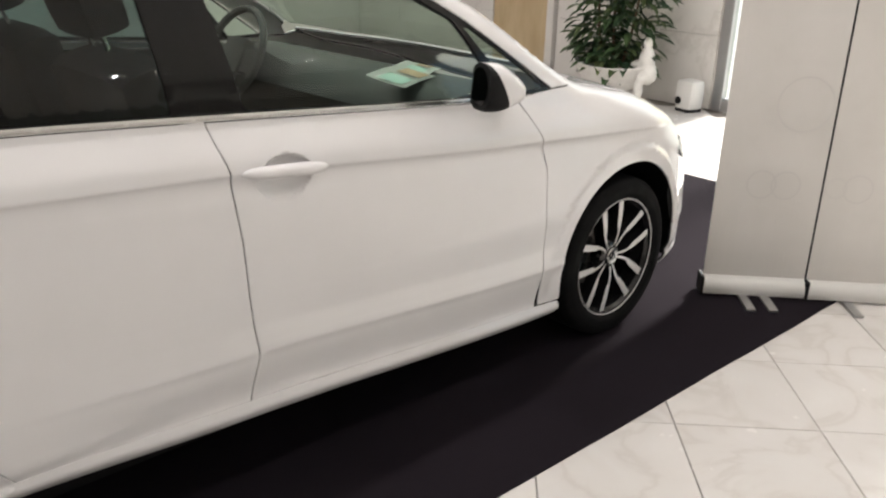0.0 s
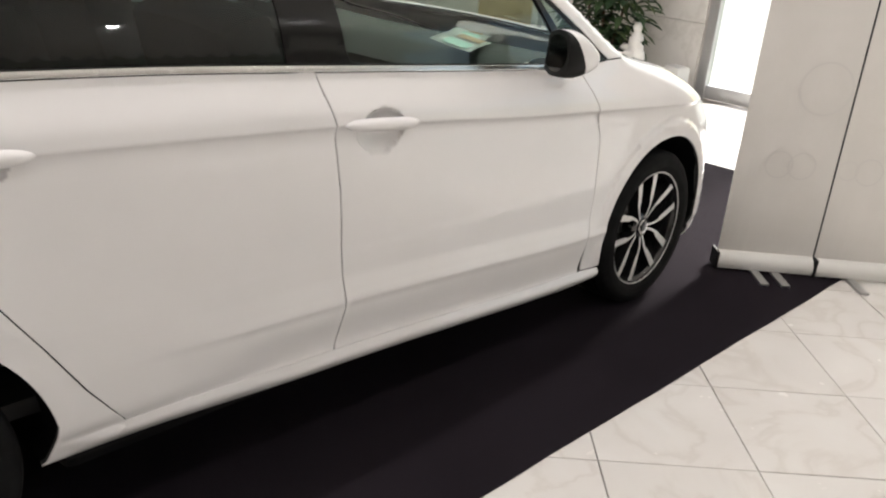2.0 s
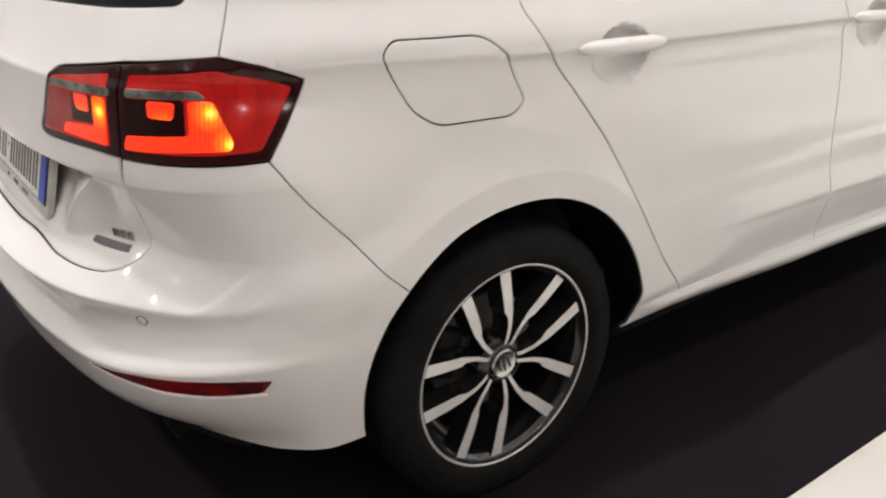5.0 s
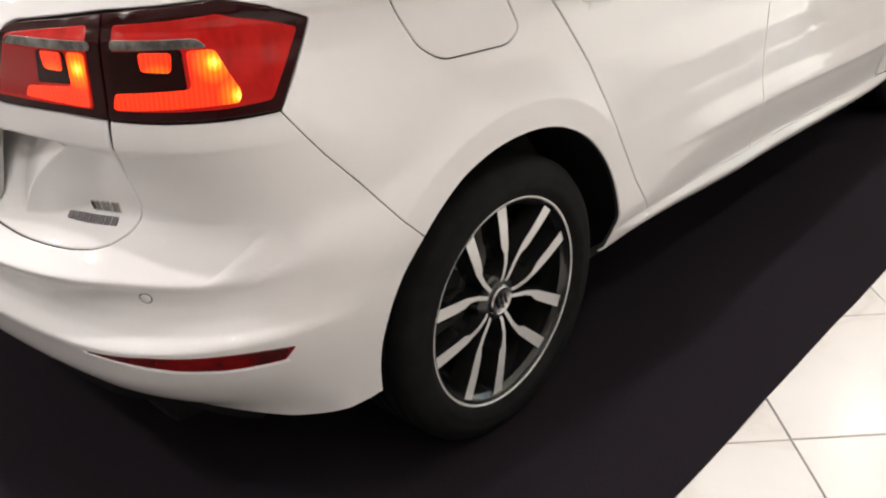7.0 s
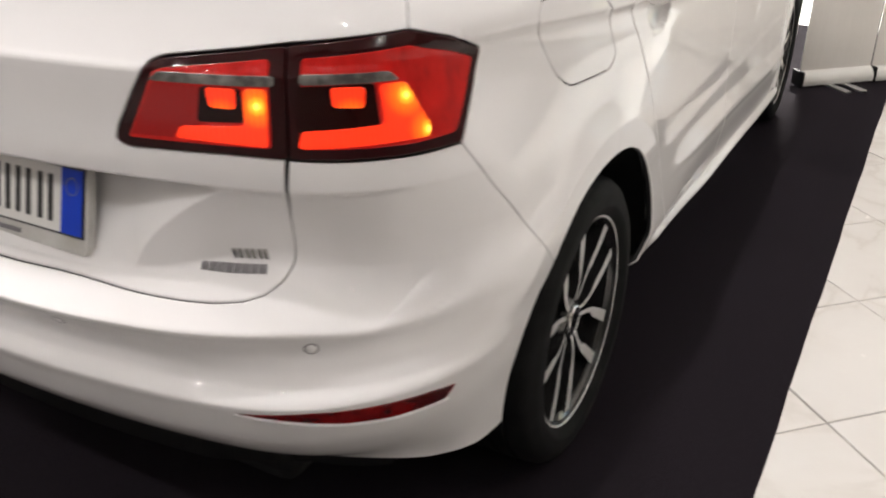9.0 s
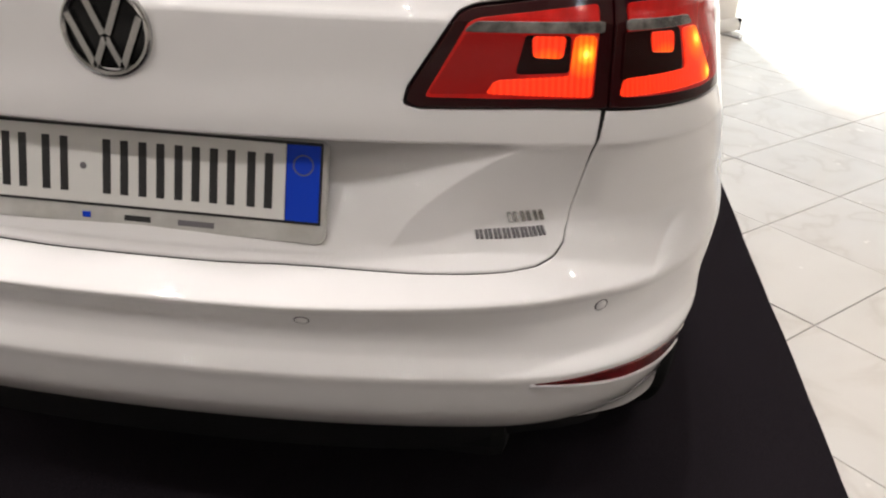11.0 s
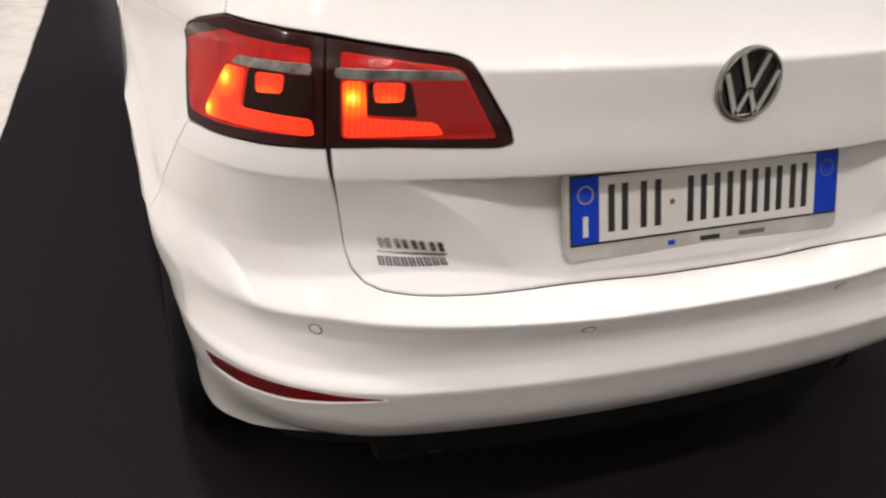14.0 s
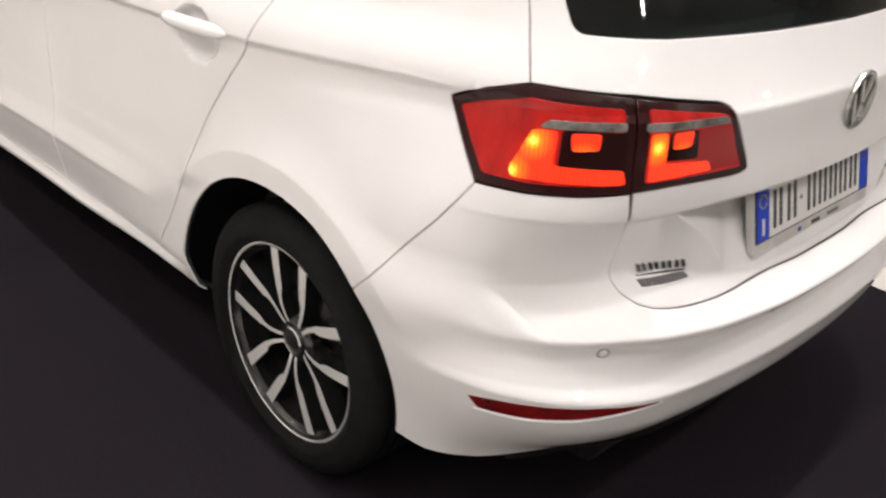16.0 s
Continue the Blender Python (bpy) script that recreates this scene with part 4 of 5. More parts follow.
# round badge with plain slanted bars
p, n = around(np.array([0.0]), np.array([0.934]))
axes = Matrix((( 0, 0, -1, p[0][0] + 0.001), (-1, 0, 0, 0), (0, 1, 0, 0.934), (0, 0, 0, 1)))
bm = bmesh.new()
lathe(bm, [(0.0555, -0.004), (0.0595, 0.003), (0.0585, 0.008), (0.0555, 0.0095), (0.0515, 0.008), (0.050, 0.003)], 64, axes)
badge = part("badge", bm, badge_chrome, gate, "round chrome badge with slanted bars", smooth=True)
bm = bmesh.new()
lathe(bm, [(0.051, 0.003), (0.03, 0.0045), (0.0001, 0.005)], 48, axes)
part("badge_field", bm, black_gloss, badge, smooth=True)


def slanted_bar(a, b, width, parent, m, mat=badge_chrome, high=0.010, low=0.003):
    a, b = Vector(a), Vector(b)
    d = (b - a).normalized()
    s = Vector((-d.y, d.x)) * width / 2
    bm = bmesh.new()
    lo = [bm.verts.new((*q, low)) for q in (a + s, a - s, b - s, b + s)]
    hi = [bm.verts.new((*q, high)) for q in (a + s * 0.75, a - s * 0.75, b - s * 0.75, b + s * 0.75)]
    bm.faces.new(hi)
    for k in range(4):
        bm.faces.new((lo[k], lo[(k + 1) % 4], hi[(k + 1) % 4], hi[k]))
    bmesh.ops.recalc_face_normals(bm, faces=bm.faces[:])
    bmesh.ops.transform(bm, verts=bm.verts[:], matrix=m)
    return part("bar", bm, mat, parent)


for side in (-1, 1):
    slanted_bar((side * 0.047, 0.020), (side * 0.018, -0.046), 0.011, badge, axes)
    slanted_bar((side * 0.024, 0.046), (side * 0.003, -0.004), 0.011, badge, axes)
    slanted_bar((side * 0.018, -0.046), (side * 0.001, -0.008), 0.010, badge, axes)

def rounded_plate(bm, half_w, low, high, r, back, face, m):
    """Flat tray with rounded corners and a rolled front edge."""
    rings = []
    for inset, h in ((0, back), (0, face - 0.004), (0.0012, face - 0.0012), (0.004, face)):
        pts = [(sx * (half_w - r) + (r - inset) * math.cos(a0 + k * math.pi / 12), yc + (r - inset) * math.sin(a0 + k * math.pi / 12))
               for sx, yc, a0 in ((1, high - r, 0), (-1, high - r, math.pi / 2), (-1, low + r, math.pi), (1, low + r, 1.5 * math.pi)) for k in range(7)]
        rings.append([bm.verts.new(m @ Vector((x, y, h))) for x, y in pts])
    n = len(rings[0])
    for a, b in zip(rings, rings[1:]):
        for k in range(n):
            bm.faces.new((a[k], a[(k + 1) % n], b[(k + 1) % n], b[k]))
    bm.faces.new(rings[-1])
    bm.faces.new(rings[0][::-1])


# number plate in its holder, writing left as bars
plate_m = Matrix.Translation((-0.7005, 0, 0.7345)) @ Matrix(((0, 0, -1, 0), (-1, 0, 0, 0), (0, 1, 0, 0), (0, 0, 0, 1))) @ pose(0, 0, 0, -15.0)
plate = new("number_plate")
plate.parent = car
tagged(plate, "white number plate with blue ends in a grey holder")
bm = bmesh.new()
rounded_plate(bm, 0.268, -0.083, 0.060, 0.013, -0.016, -0.001, plate_m)
holder = part("holder", bm, plate_holder, plate, smooth=True)
bm = bmesh.new()
box(bm, -0.262, -0.0555, -0.002, 0.262, 0.0575, 0.0015, 0.001, plate_m)
part("surround", bm, plate_ink, plate)
bm = bmesh.new()
box(bm, -0.2115, -0.0515, 0.001, 0.2115, 0.0535, 0.0032, 0.0005, plate_m)
part("white_field", bm, plate_white, plate)
for side in (-1, 1):
    bm = bmesh.new()
    box(bm, min(side * 0.2125, side * 0.259), -0.0515, 0.001, max(side * 0.2125, side * 0.259), 0.0535, 0.0032, 0.0005, plate_m)
    band_ob = part("blue_band", bm, plate_blue, plate)
    bm = bmesh.new()
    lathe(bm, [(0.0125, 0.0032), (0.0128, 0.0037), (0.0142, 0.0037), (0.0145, 0.0032)], 28, plate_m @ Matrix.Translation((side * 0.236, 0.026, 0)))
    part("ring_print", bm, gold_ink if side < 0 else dim_ink, band_ob)
bm = bmesh.new()
box(bm, -0.241, -0.041, 0.003, -0.232, -0.008, 0.0039, 0, plate_m)
part("bar_print", bm, plate_white, plate)
for u, half_w in ((-0.178, 0.018), (-0.118, 0.019), (-0.030, 0.0185), (0.022, 0.0185), (0.073, 0.018), (0.123, 0.018), (0.176, 0.018)):
    bm = bmesh.new()
    box(bm, u - half_w, -0.037, 0.003, u - half_w + 0.0115, 0.039, 0.0042, 0.0004, plate_m)
    box(bm, u + half_w - 0.0115, -0.037, 0.003, u + half_w, 0.039, 0.0042, 0.0004, plate_m)
    part("character_bar", bm, plate_ink, plate)
bm = bmesh.new()
lathe(bm, [(0.0001, 0.0045), (0.0045, 0.0042), (0.005, 0.003)], 14, plate_m @ Matrix.Translation((-0.077, 0.0, 0)))
part("seal_dot", bm, dim_ink, plate)
for u, half_w, mat in ((-0.075, 0.006, plate_blue), (0.0, 0.019, plate_ink), (0.085, 0.026, dim_ink)):
    bm = bmesh.new()
    box(bm, u - half_w, -0.0735, -0.002, u + half_w, -0.0655, 0.0002, 0, plate_m)
    part("bar_print", bm, mat, holder)


def chrome_letters(w0, w1, z0, rows, mat=badge_chrome):
    """Raised chrome badge whose letters are plain leaning bars."""
    word = new("lettering")
    word.parent = gate
    tagged(word, "small raised chrome lettering")
    for low, high, count, solid in rows:
        pitch = (w1 - w0) / count
        lean = (high - low) * 0.16
        for k in range(count):
            for j in range(1 if solid else 2):
                a = w0 + pitch * (k + (0.0 if solid else 0.06 + 0.46 * j))
                b = a + pitch * (1.0 if solid else 0.30)
                p, n = around(np.array([a + lean, b + lean, b - lean, a - lean]), np.array([low, low, high, high]) + z0)
                bm = bmesh.new()
                base, tip = [bm.verts.new(q) for q in p], [bm.verts.new(q + 0.0032 * m + (p.mean(0) - q) * 0.10) for q, m in zip(p, n)]
                bm.faces.new(tip)
                for i in range(4):
                    bm.faces.new((base[i], base[(i + 1) % 4], tip[(i + 1) % 4], tip[i]))
                bmesh.ops.recalc_face_normals(bm, faces=bm.faces[:])
                part("letter_bar", bm, mat, word)
    return word


chrome_letters(-0.556, -0.456, 0.676, ((0.009, 0.025, 4, False), (0.003, 0.0055, 1, True)))
chrome_letters(-0.556, -0.456, 0.676, ((-0.010, -0.001, 9, False),), dim_ink)
chrome_letters(0.514, 0.570, 0.681, ((0.003, 0.019, 3, False),))
chrome_letters(0.472, 0.570, 0.672, ((-0.004, 0.006, 8, False),), dim_ink)

# upper side: roof, windscreen, hood
roof = [(-0.40, -0.56), (1.30, -0.60), (1.30, 0.60), (-0.40, 0.56)]
panel("roof", roof, paint, car, upper=True, res=0.06, radius=0.05)
for side in (-1, 1):
    edge_y = side * 0.56
    panel("roof_edge", [(-0.36, edge_y), (1.30, side * 0.60), (1.30, side * 0.655), (-0.36, side * 0.615)], paint, car, upper=True, res=0.04, radius=0.0, gap=0.0)
screen = [(1.33, -0.595), (1.65, -0.64), (1.9, -0.67), (2.1, -0.695), (2.29, -0.72), (2.36, -0.4), (2.38, 0.0), (2.36, 0.4), (2.29, 0.72), (2.1, 0.695), (1.9, 0.67), (1.65, 0.64), (1.33, 0.595)]
panel("windscreen", screen, [glass_front, black_gloss], car, "sloping green-tinted windscreen", upper=True, res=0.08, radius=0.01, off=-0.002, depth=0.004)
hood_half = [(2.40, 0.40), (2.33, 0.742), (2.5, 0.748), (2.65, 0.75), (2.74, 0.748), (2.90, 0.735), (3.05, 0.70), (3.20, 0.60), (3.30, 0.45), (3.36, 0.2)]
hood = [(x, y) for x, y in hood_half] + [(x, -y) for x, y in hood_half[::-1]]
panel("bonnet", hood, paint, car, upper=True, res=0.035, radius=0.01, gap=0.0015)
for left in (False, True):
    panel("headlamp", [(FENDER_W + 0.005, 0.665), (4.60, 0.615), (4.80, 0.60), (4.80, 0.66), (4.66, 0.69), (FENDER_W + 0.035, 0.70)], [glass_clear, black_gloss], car, "clear headlamp lens", left=left, radius=0.012)
    panel("headlamp_bowl", [(FENDER_W, 0.66), (4.60, 0.61), (4.82, 0.595), (4.82, 0.67), (4.66, 0.70), (FENDER_W + 0.03, 0.705)], [satin_chrome, plastic], car, left=left, off=-0.03, gap=0.0)
end = W_FRONT + KC * math.pi / 2 + YC
fb = arch(2.685, 9, -8, 6) + [(Xn(3.06), 0.20, 0.0), (end, 0.19, 0.0), (end, 0.595, 0.0), (4.80, 0.592, 0.0), (4.60, 0.608, 0.0), (FENDER_W + 0.002, 0.658, 0.0), (FENDER_W + 0.002, 0.42, 0.0)]
for left in (False, True):
    panel("front_bumper", fb, paint, car, left=left, radius=0.0, gap=0.0016)
    panel("grille", [(4.81, 0.60, 0.0), (end, 0.603, 0.0), (end, 0.65, 0.0), (4.81, 0.655, 0.0)], [black_gloss, black_gloss], car, left=left, gap=0.0)
# dark sheets added behind the joints, in place of the shade in them
shell_side = [(X(0.40), 0.30, 0.0)] + along_door(0.52, 2.2, -0.045) + [(X(2.27), 0.25, 0.0)] + arch(2.685, 180, 12, 24, 0.392) + [(4.4, 0.5, 0.0), (4.4, 0.72, 0.0), (X(2.4), 0.96, 0.0), (X(2.04), 0.985, 0.0)] + along_belt(2.0, 0.02, -0.03) + [(X(-0.17), 1.165, 0.0), (X(-0.20), 1.38, 0.0), (0.82, 1.38, 0.0), (0.77, 1.10, 0.0), (0.66, 1.09, 0.0), (0.58, 0.6, 0.0), (0.60, 0.36, 0.0), (0.975, 0.33, 0.0)] + arch(0.0, 176, 2, 24, 0.392)
for left in (False, True):
    panel("inner_shell", shell_side, [joint_shade, joint_shade], car, left=left, off=-0.017, gap=0.0, depth=0.002, res=0.04, radius=0.0)
shell_rear = [(-0.7, 0.37, 0.0), (0.7, 0.37, 0.0), (0.7, 1.06, 0.0), (-0.7, 1.06, 0.0)]
panel("inner_shell", shell_rear, [joint_shade, joint_shade], car, off=-0.019, gap=0.0, depth=0.002, res=0.04, radius=0.0)

# underbody and wheel housings
bm = bmesh.new()
box(bm, 0.42, -0.76, 0.18, 2.24, 0.76, 0.25, 0.03)
box(bm, -0.62, -0.55, 0.22, 0.45, 0.55, 0.30, 0.03)
box(bm, 2.2, -0.55, 0.18, 3.3, 0.55, 0.26, 0.03)
part("underbody", bm, plastic, car, "black underside")
for xw in (0.0, 2.685):
    for side in (-1, 1):
        bm = bmesh.new()
        rows = []
        for k in range(37):
            a = radians(-12 + 198 * k / 36)
            px, pz = math.cos(a), math.sin(a)
            rim_y = float(half_width(np.array([xw - 0.005 + 0.39 * px]), np.array([0.312 + 0.39 * pz]))[0]) - 0.020
            rows.append([bm.verts.new((xw - 0.005 + r * px, side * y, 0.312 + r * pz)) for r, y in ((0.02, 0.52), (0.388, 0.52), (0.394, 0.62), (0.391, rim_y))])
        for p, q in zip(rows, rows[1:]):
            for j in range(3):
                bm.faces.new((p[j], p[j + 1], q[j + 1], q[j]))
        bmesh.ops.remove_doubles(bm, verts=bm.verts[:], dist=0.0005)
        part("wheel_housing", bm, liner, car, smooth=True)


def wheel(xw, side, base_angle):
    """Tyre, rim with five split spokes, hub cap, bolts and brake disc; its outer face looks along +z before it is set."""
    turned = Matrix.Translation((xw, side * 0.755, 0.314)) @ (pose(0, 0, 0, 90) if side < 0 else pose(0, 0, 0, -90, 0, 0))
    w = new("wheel")
    w.parent = car
    bm = bmesh.new()
    prof = [(0.222, -0.10), (0.236, -0.104), (0.262, -0.112), (0.285, -0.110), (0.302, -0.100), (0.3115, -0.085)]
    for g in (-0.055, -0.018, 0.018, 0.055):
        prof += [(0.314, g - 0.006), (0.307, g - 0.005), (0.307, g + 0.005), (0.314, g + 0.006)]
    prof += [(0.3115, 0.085), (0.306, 0.094), (0.302, 0.100), (0.294, 0.1035), (0.285, 0.110), (0.272, 0.1135), (0.262, 0.1125), (0.258, 0.114), (0.250, 0.1125), (0.240, 0.106), (0.2315, 0.098), (0.222, 0.092)]
    lathe(bm, prof, 96, turned)
    part("tyre", bm, rubber, w, "black road tyre", smooth=True)
    bm = bmesh.new()
    lathe(bm, [(0.226, 0.098), (0.222, 0.088), (0.212, 0.080), (0.205, 0.02), (0.200, -0.08), (0.222, -0.10)], 72, turned)
    rim = part("rim", bm, alloy_dark, w, "five-spoke alloy rim, black with machined faces", smooth=True)
    bm = bmesh.new()
    lathe(bm, [(0.2235, 0.0925), (0.2290, 0.0985), (0.2318, 0.0985), (0.2318, 0.094)], 72, turned)
    part("rim_lip", bm, alloy, rim, smooth=True)
    for k in range(5):
        for s in (-1, 1):
            mid = radians(base_angle + 72 * k)
            bm = bmesh.new()
            # stations: radius, angle off the pair's middle, half width, height
            stations = [(0.030, 13 * s, 0.0040, 0.070), (0.055, 10.0 * s, 0.0044, 0.077), (0.085, 10.5 * s, 0.0050, 0.080), (0.108, 13.0 * s, 0.0060, 0.081), (0.124, 16.0 * s, 0.0112, 0.082), (0.165, 19.6 * s, 0.0125, 0.085), (0.2225, 22.3 * s, 0.0140, 0.0868)]
            faces_hi, faces_lo = [], []
            for r, off_a, hw, h in stations:
                a = mid + radians(off_a)
                c, t = Vector((math.cos(a) * r, math.sin(a) * r, 0)), Vector((-math.sin(a), math.cos(a), 0))
                drop = 0.045
                faces_hi.append([bm.verts.new(c + t * hw + Vector((0, 0, h))), bm.verts.new(c - t * hw + Vector((0, 0, h)))])
                faces_lo.append([bm.verts.new(c + t * (hw + 0.006) + Vector((0, 0, h - drop))), bm.verts.new(c - t * (hw + 0.006) + Vector((0, 0, h - drop)))])
            for (a, b), (c, d) in zip(faces_hi, faces_hi[1:]):
                bm.faces.new((a, b, d, c))
            for i in range(len(stations) - 1):
                for j in (0, 1):
                    q = bm.faces.new((faces_hi[i][j], faces_hi[i + 1][j], faces_lo[i + 1][j], faces_lo[i][j]))
                    q.material_index = 1
            bmesh.ops.recalc_face_normals(bm, faces=bm.faces[:])
            bmesh.ops.transform(bm, verts=bm.verts[:], matrix=turned)
            part("spoke", bm, [alloy, alloy_dark], rim)
    bm = bmesh.new()
    lathe(bm, [(0.060, 0.02), (0.058, 0.064), (0.048, 0.073), (0.036, 0.075), (0.034, 0.074), (0.033, 0.06)], 40, turned)
    part("hub", bm, alloy_dark, rim, smooth=True)
    bm = bmesh.new()
    lathe(bm, [(0.033, 0.066), (0.0325, 0.079), (0.030, 0.0815), (0.027, 0.0805), (0.0001, 0.0815)], 36, turned)
    cap = part("hub_cap", bm, satin_chrome, rim, "round chrome hub cap", smooth=True)
    for u in (-0.013, 0.0, 0.013):
        slanted_bar((u - 0.005, 0.017 - abs(u) * 0.4), (u + 0.003, -0.017 + abs(u) * 0.4), 0.006, cap, turned, black_gloss, 0.0825, 0.079)
    for k in range(5):
        a = radians(base_angle + 36 + 72 * k)
        bm = bmesh.new()
        lathe(bm, [(0.0095, 0.045), (0.0095, 0.062), (0.006, 0.066), (0.0001, 0.064)], 10, turned @ Matrix.Translation((0.050 * math.cos(a), 0.050 * math.sin(a), 0)))
        part("wheel_bolt", bm, iron, rim)
    bm = bmesh.new()
    lathe(bm, [(0.055, 0.03), (0.06, 0.012), (0.075, 0.006), (0.136, 0.006), (0.136, -0.006), (0.06, -0.006)], 48, turned)
    part("brake_disc", bm, iron, w, "bare iron brake disc", smooth=True)
    bm = bmesh.new()
    box(bm, 0.085, -0.055, -0.03, 0.150, 0.055, 0.03, 0.01, turned @ pose(0, 0, 0, 0, 0, 160))
    part("brake_caliper", bm, plastic, w, smooth=True)


wheel(0.0, -1, 69)
wheel(2.685, -1, 64)
wheel(0.0, 1, 18)
wheel(2.685, 1, 30)

# exhaust end under the apron
bm = bmesh.new()
tube(bm, [(-0.40, 0.43, 0.275), (-0.56, 0.43, 0.272), (-0.625, 0.43, 0.255)], 0.026, 16)
part("exhaust_pipe", bm, exhaust_steel, car, "dull steel exhaust end", smooth=True)

# door mirrors
def mirror_shell():
    bm = bmesh.new()
    bmesh.ops.create_icosphere(bm, subdivisions=4, radius=1)
    for v in bm.verts:
        v.co = Vector([math.copysign(abs(k) ** 0.72, k) for k in v.co])
        v.co.x = max(v.co.x, -0.45)
        v.co.y = max(v.co.y, -0.78)
        v.co.y *= 1 - 0.22 * max(v.co.x, 0)
        v.co.z = v.co.z * (1 - 0.56 * max(v.co.x, 0)) - 0.14 * max(v.co.x, 0) + 0.05 * v.co.y
    return bm


for side in (-1, 1):
    mirror = new("door_mirror")
    mirror.parent = car
    seat_m = Matrix.Translation((1.825, side * 0.974, 1.062)) @ pose(0, 0, 0, 0, 4, side * 22) @ Matrix.Diagonal((0.092, 0.070 * side, 0.067, 1))
    cut = (Vector((-0.02, 0, 0)), Vector((1, -0.10, 0.42)))
    for name, mat, keep_front in (("mirror_cap", paint, True), ("mirror_housing", plastic, False)):
        bm = mirror_shell()
        bmesh.ops.bisect_plane(bm, geom=bm.verts[:] + bm.edges[:] + bm.faces[:], plane_co=cut[0], plane_no=cut[1], clear_inner=keep_front, clear_outer=not keep_front)
        bmesh.ops.transform(bm, verts=bm.verts[:], matrix=seat_m)
        bmesh.ops.recalc_face_normals(bm, faces=bm.faces[:])
        part(name, bm, mat, mirror, "white mirror cap" if keep_front else "black mirror housing", smooth=True)
    bm = bmesh.new()
    g = bmesh.ops.create_circle(bm, cap_ends=True, segments=32, radius=1)["verts"]
    for v in g:
        v.co = seat_m @ Vector((-0.475, max(0.80 * v.co.x, -0.62), 0.78 * v.co.y))
    part("mirror_glass", bm, dark_mirror, mirror, "mirror glass")
    bm = bmesh.new()
    tube(bm, [(1.99, side * 0.845, 0.988), (1.93, side * 0.885, 0.994), (1.86, side * 0.93, 1.018)], [0.028, 0.024, 0.024], 12, 0.6)
    part("mirror_foot", bm, plastic, mirror, smooth=True)


# cabin
def cushion(name, x0, y0, z0, x1, y1, z1, parent, mat, m, bevel=0.04):
    bm = bmesh.new()
    box(bm, x0, y0, z0, x1, y1, z1)
    bmesh.ops.subdivide_edges(bm, edges=bm.edges[:], cuts=3, use_grid_fill=True)
    c, h = Vector(((x0 + x1) / 2, (y0 + y1) / 2, (z0 + z1) / 2)), Vector(((x1 - x0) / 2, (y1 - y0) / 2, (z1 - z0) / 2))
    for v in bm.verts:
        u = Vector(((v.co[i] - c[i]) / h[i] for i in range(3)))
        k = 1 - 0.10 * (u.length_squared - 1) / 2 if u.length_squared > 1 else 1.0
        v.co = c + Vector((u[i] * h[i] * k for i in range(3)))
    bmesh.ops.transform(bm, verts=bm.verts[:], matrix=m)
    bmesh.ops.smooth_vert(bm, verts=bm.verts[:], factor=0.4, use_axis_x=True, use_axis_y=True, use_axis_z=True)
    return part(name, bm, mat, parent, smooth=True)


def cabin_seat(x, y, width, tall=0.62):
    s = new("cabin_seat")
    s.parent = car
    tagged(s, "dark fabric car seat with headrest")
    cushion("seat_cushion", -0.28, -width / 2, 0.34, 0.26, width / 2, 0.54, s, fabric, Matrix.Translation((x, y, 0.08)))
    back = Matrix.Translation((x - 0.24, y, 0.56)) @ pose(0, 0, 0, 0, -17)
    cushion("seat_back", -0.08, -width / 2, 0.0, 0.08, width / 2, tall, s, fabric, back)
    cushion("headrest", -0.05, -0.135, tall + 0.045, 0.06, 0.135, tall + 0.215, s, fabric, back)
    for k in (-0.05, 0.05):
        bm = bmesh.new()
        tube(bm, [back @ Vector((0, k, tall - 0.02)), back @ Vector((0, k, tall + 0.09))], 0.007, 8)
        part("headrest_post", bm, chrome, s, smooth=True)


for y in (-0.37, 0.37):
    cabin_seat(1.42, y, 0.52)
for y in (-0.46, 0.0, 0.46):
    cabin_seat(0.50, y, 0.44)
bm = bmesh.new()
prof = [(2.36, 0.955), (2.20, 0.988), (2.02, 0.998), (1.92, 0.98), (1.86, 0.91), (1.90, 0.78), (2.0, 0.55), (2.3, 0.45)]
rows = [[bm.verts.new((px - 0.02 * (1 - (y / 0.72) ** 2) + (0.03 if abs(y - 0.37) < 0.2 else 0) * 0, y, pz + (0.035 * math.exp(-((y - 0.37) / 0.16) ** 2) if 1 < k < 4 else 0))) for k, (px, pz) in enumerate(prof)] for y in np.linspace(-0.72, 0.72, 33)]
for a, b in zip(rows, rows[1:]):
    for k in range(len(prof) - 1):
        bm.faces.new((a[k], a[k + 1], b[k + 1], b[k]))
bmesh.ops.recalc_face_normals(bm, faces=bm.faces[:])
part("dashboard", bm, cabin, car, "dark dashboard with instrument hood", smooth=True)
for side in (-1, 1):
    for x0, x1, z0 in ((0.12, 0.98, 0.74), (1.12, 2.0, 0.40)):
        bm = bmesh.new()
        box(bm, x0, min(side * 0.74, side * 0.80), z0, x1, max(side * 0.74, side * 0.80), 0.99, 0.02)
        part("door_lining", bm, cabin, car)
bm = bmesh.new()
box(bm, -0.45, -0.76, 0.36, 2.3, 0.76, 0.40)
part("cabin_floor", bm, cabin, car)
bm = bmesh.new()
box(bm, -0.46, -0.58, 0.96, 0.16, 0.58, 0.985, 0.01)
part("luggage_cover", bm, cabin, car)
for side in (-1, 1):
    bm = bmesh.new()
    box(bm, -0.36, min(side * 0.58, side * 0.70), 0.74, 0.14, max(side * 0.58, side * 0.70), 1.02, 0.03)
    part("luggage_lining", bm, cabin, car)
bm = bmesh.new()
box(bm, -0.35, -0.56, 1.46, 1.25, 0.56, 1.475, 0.004)
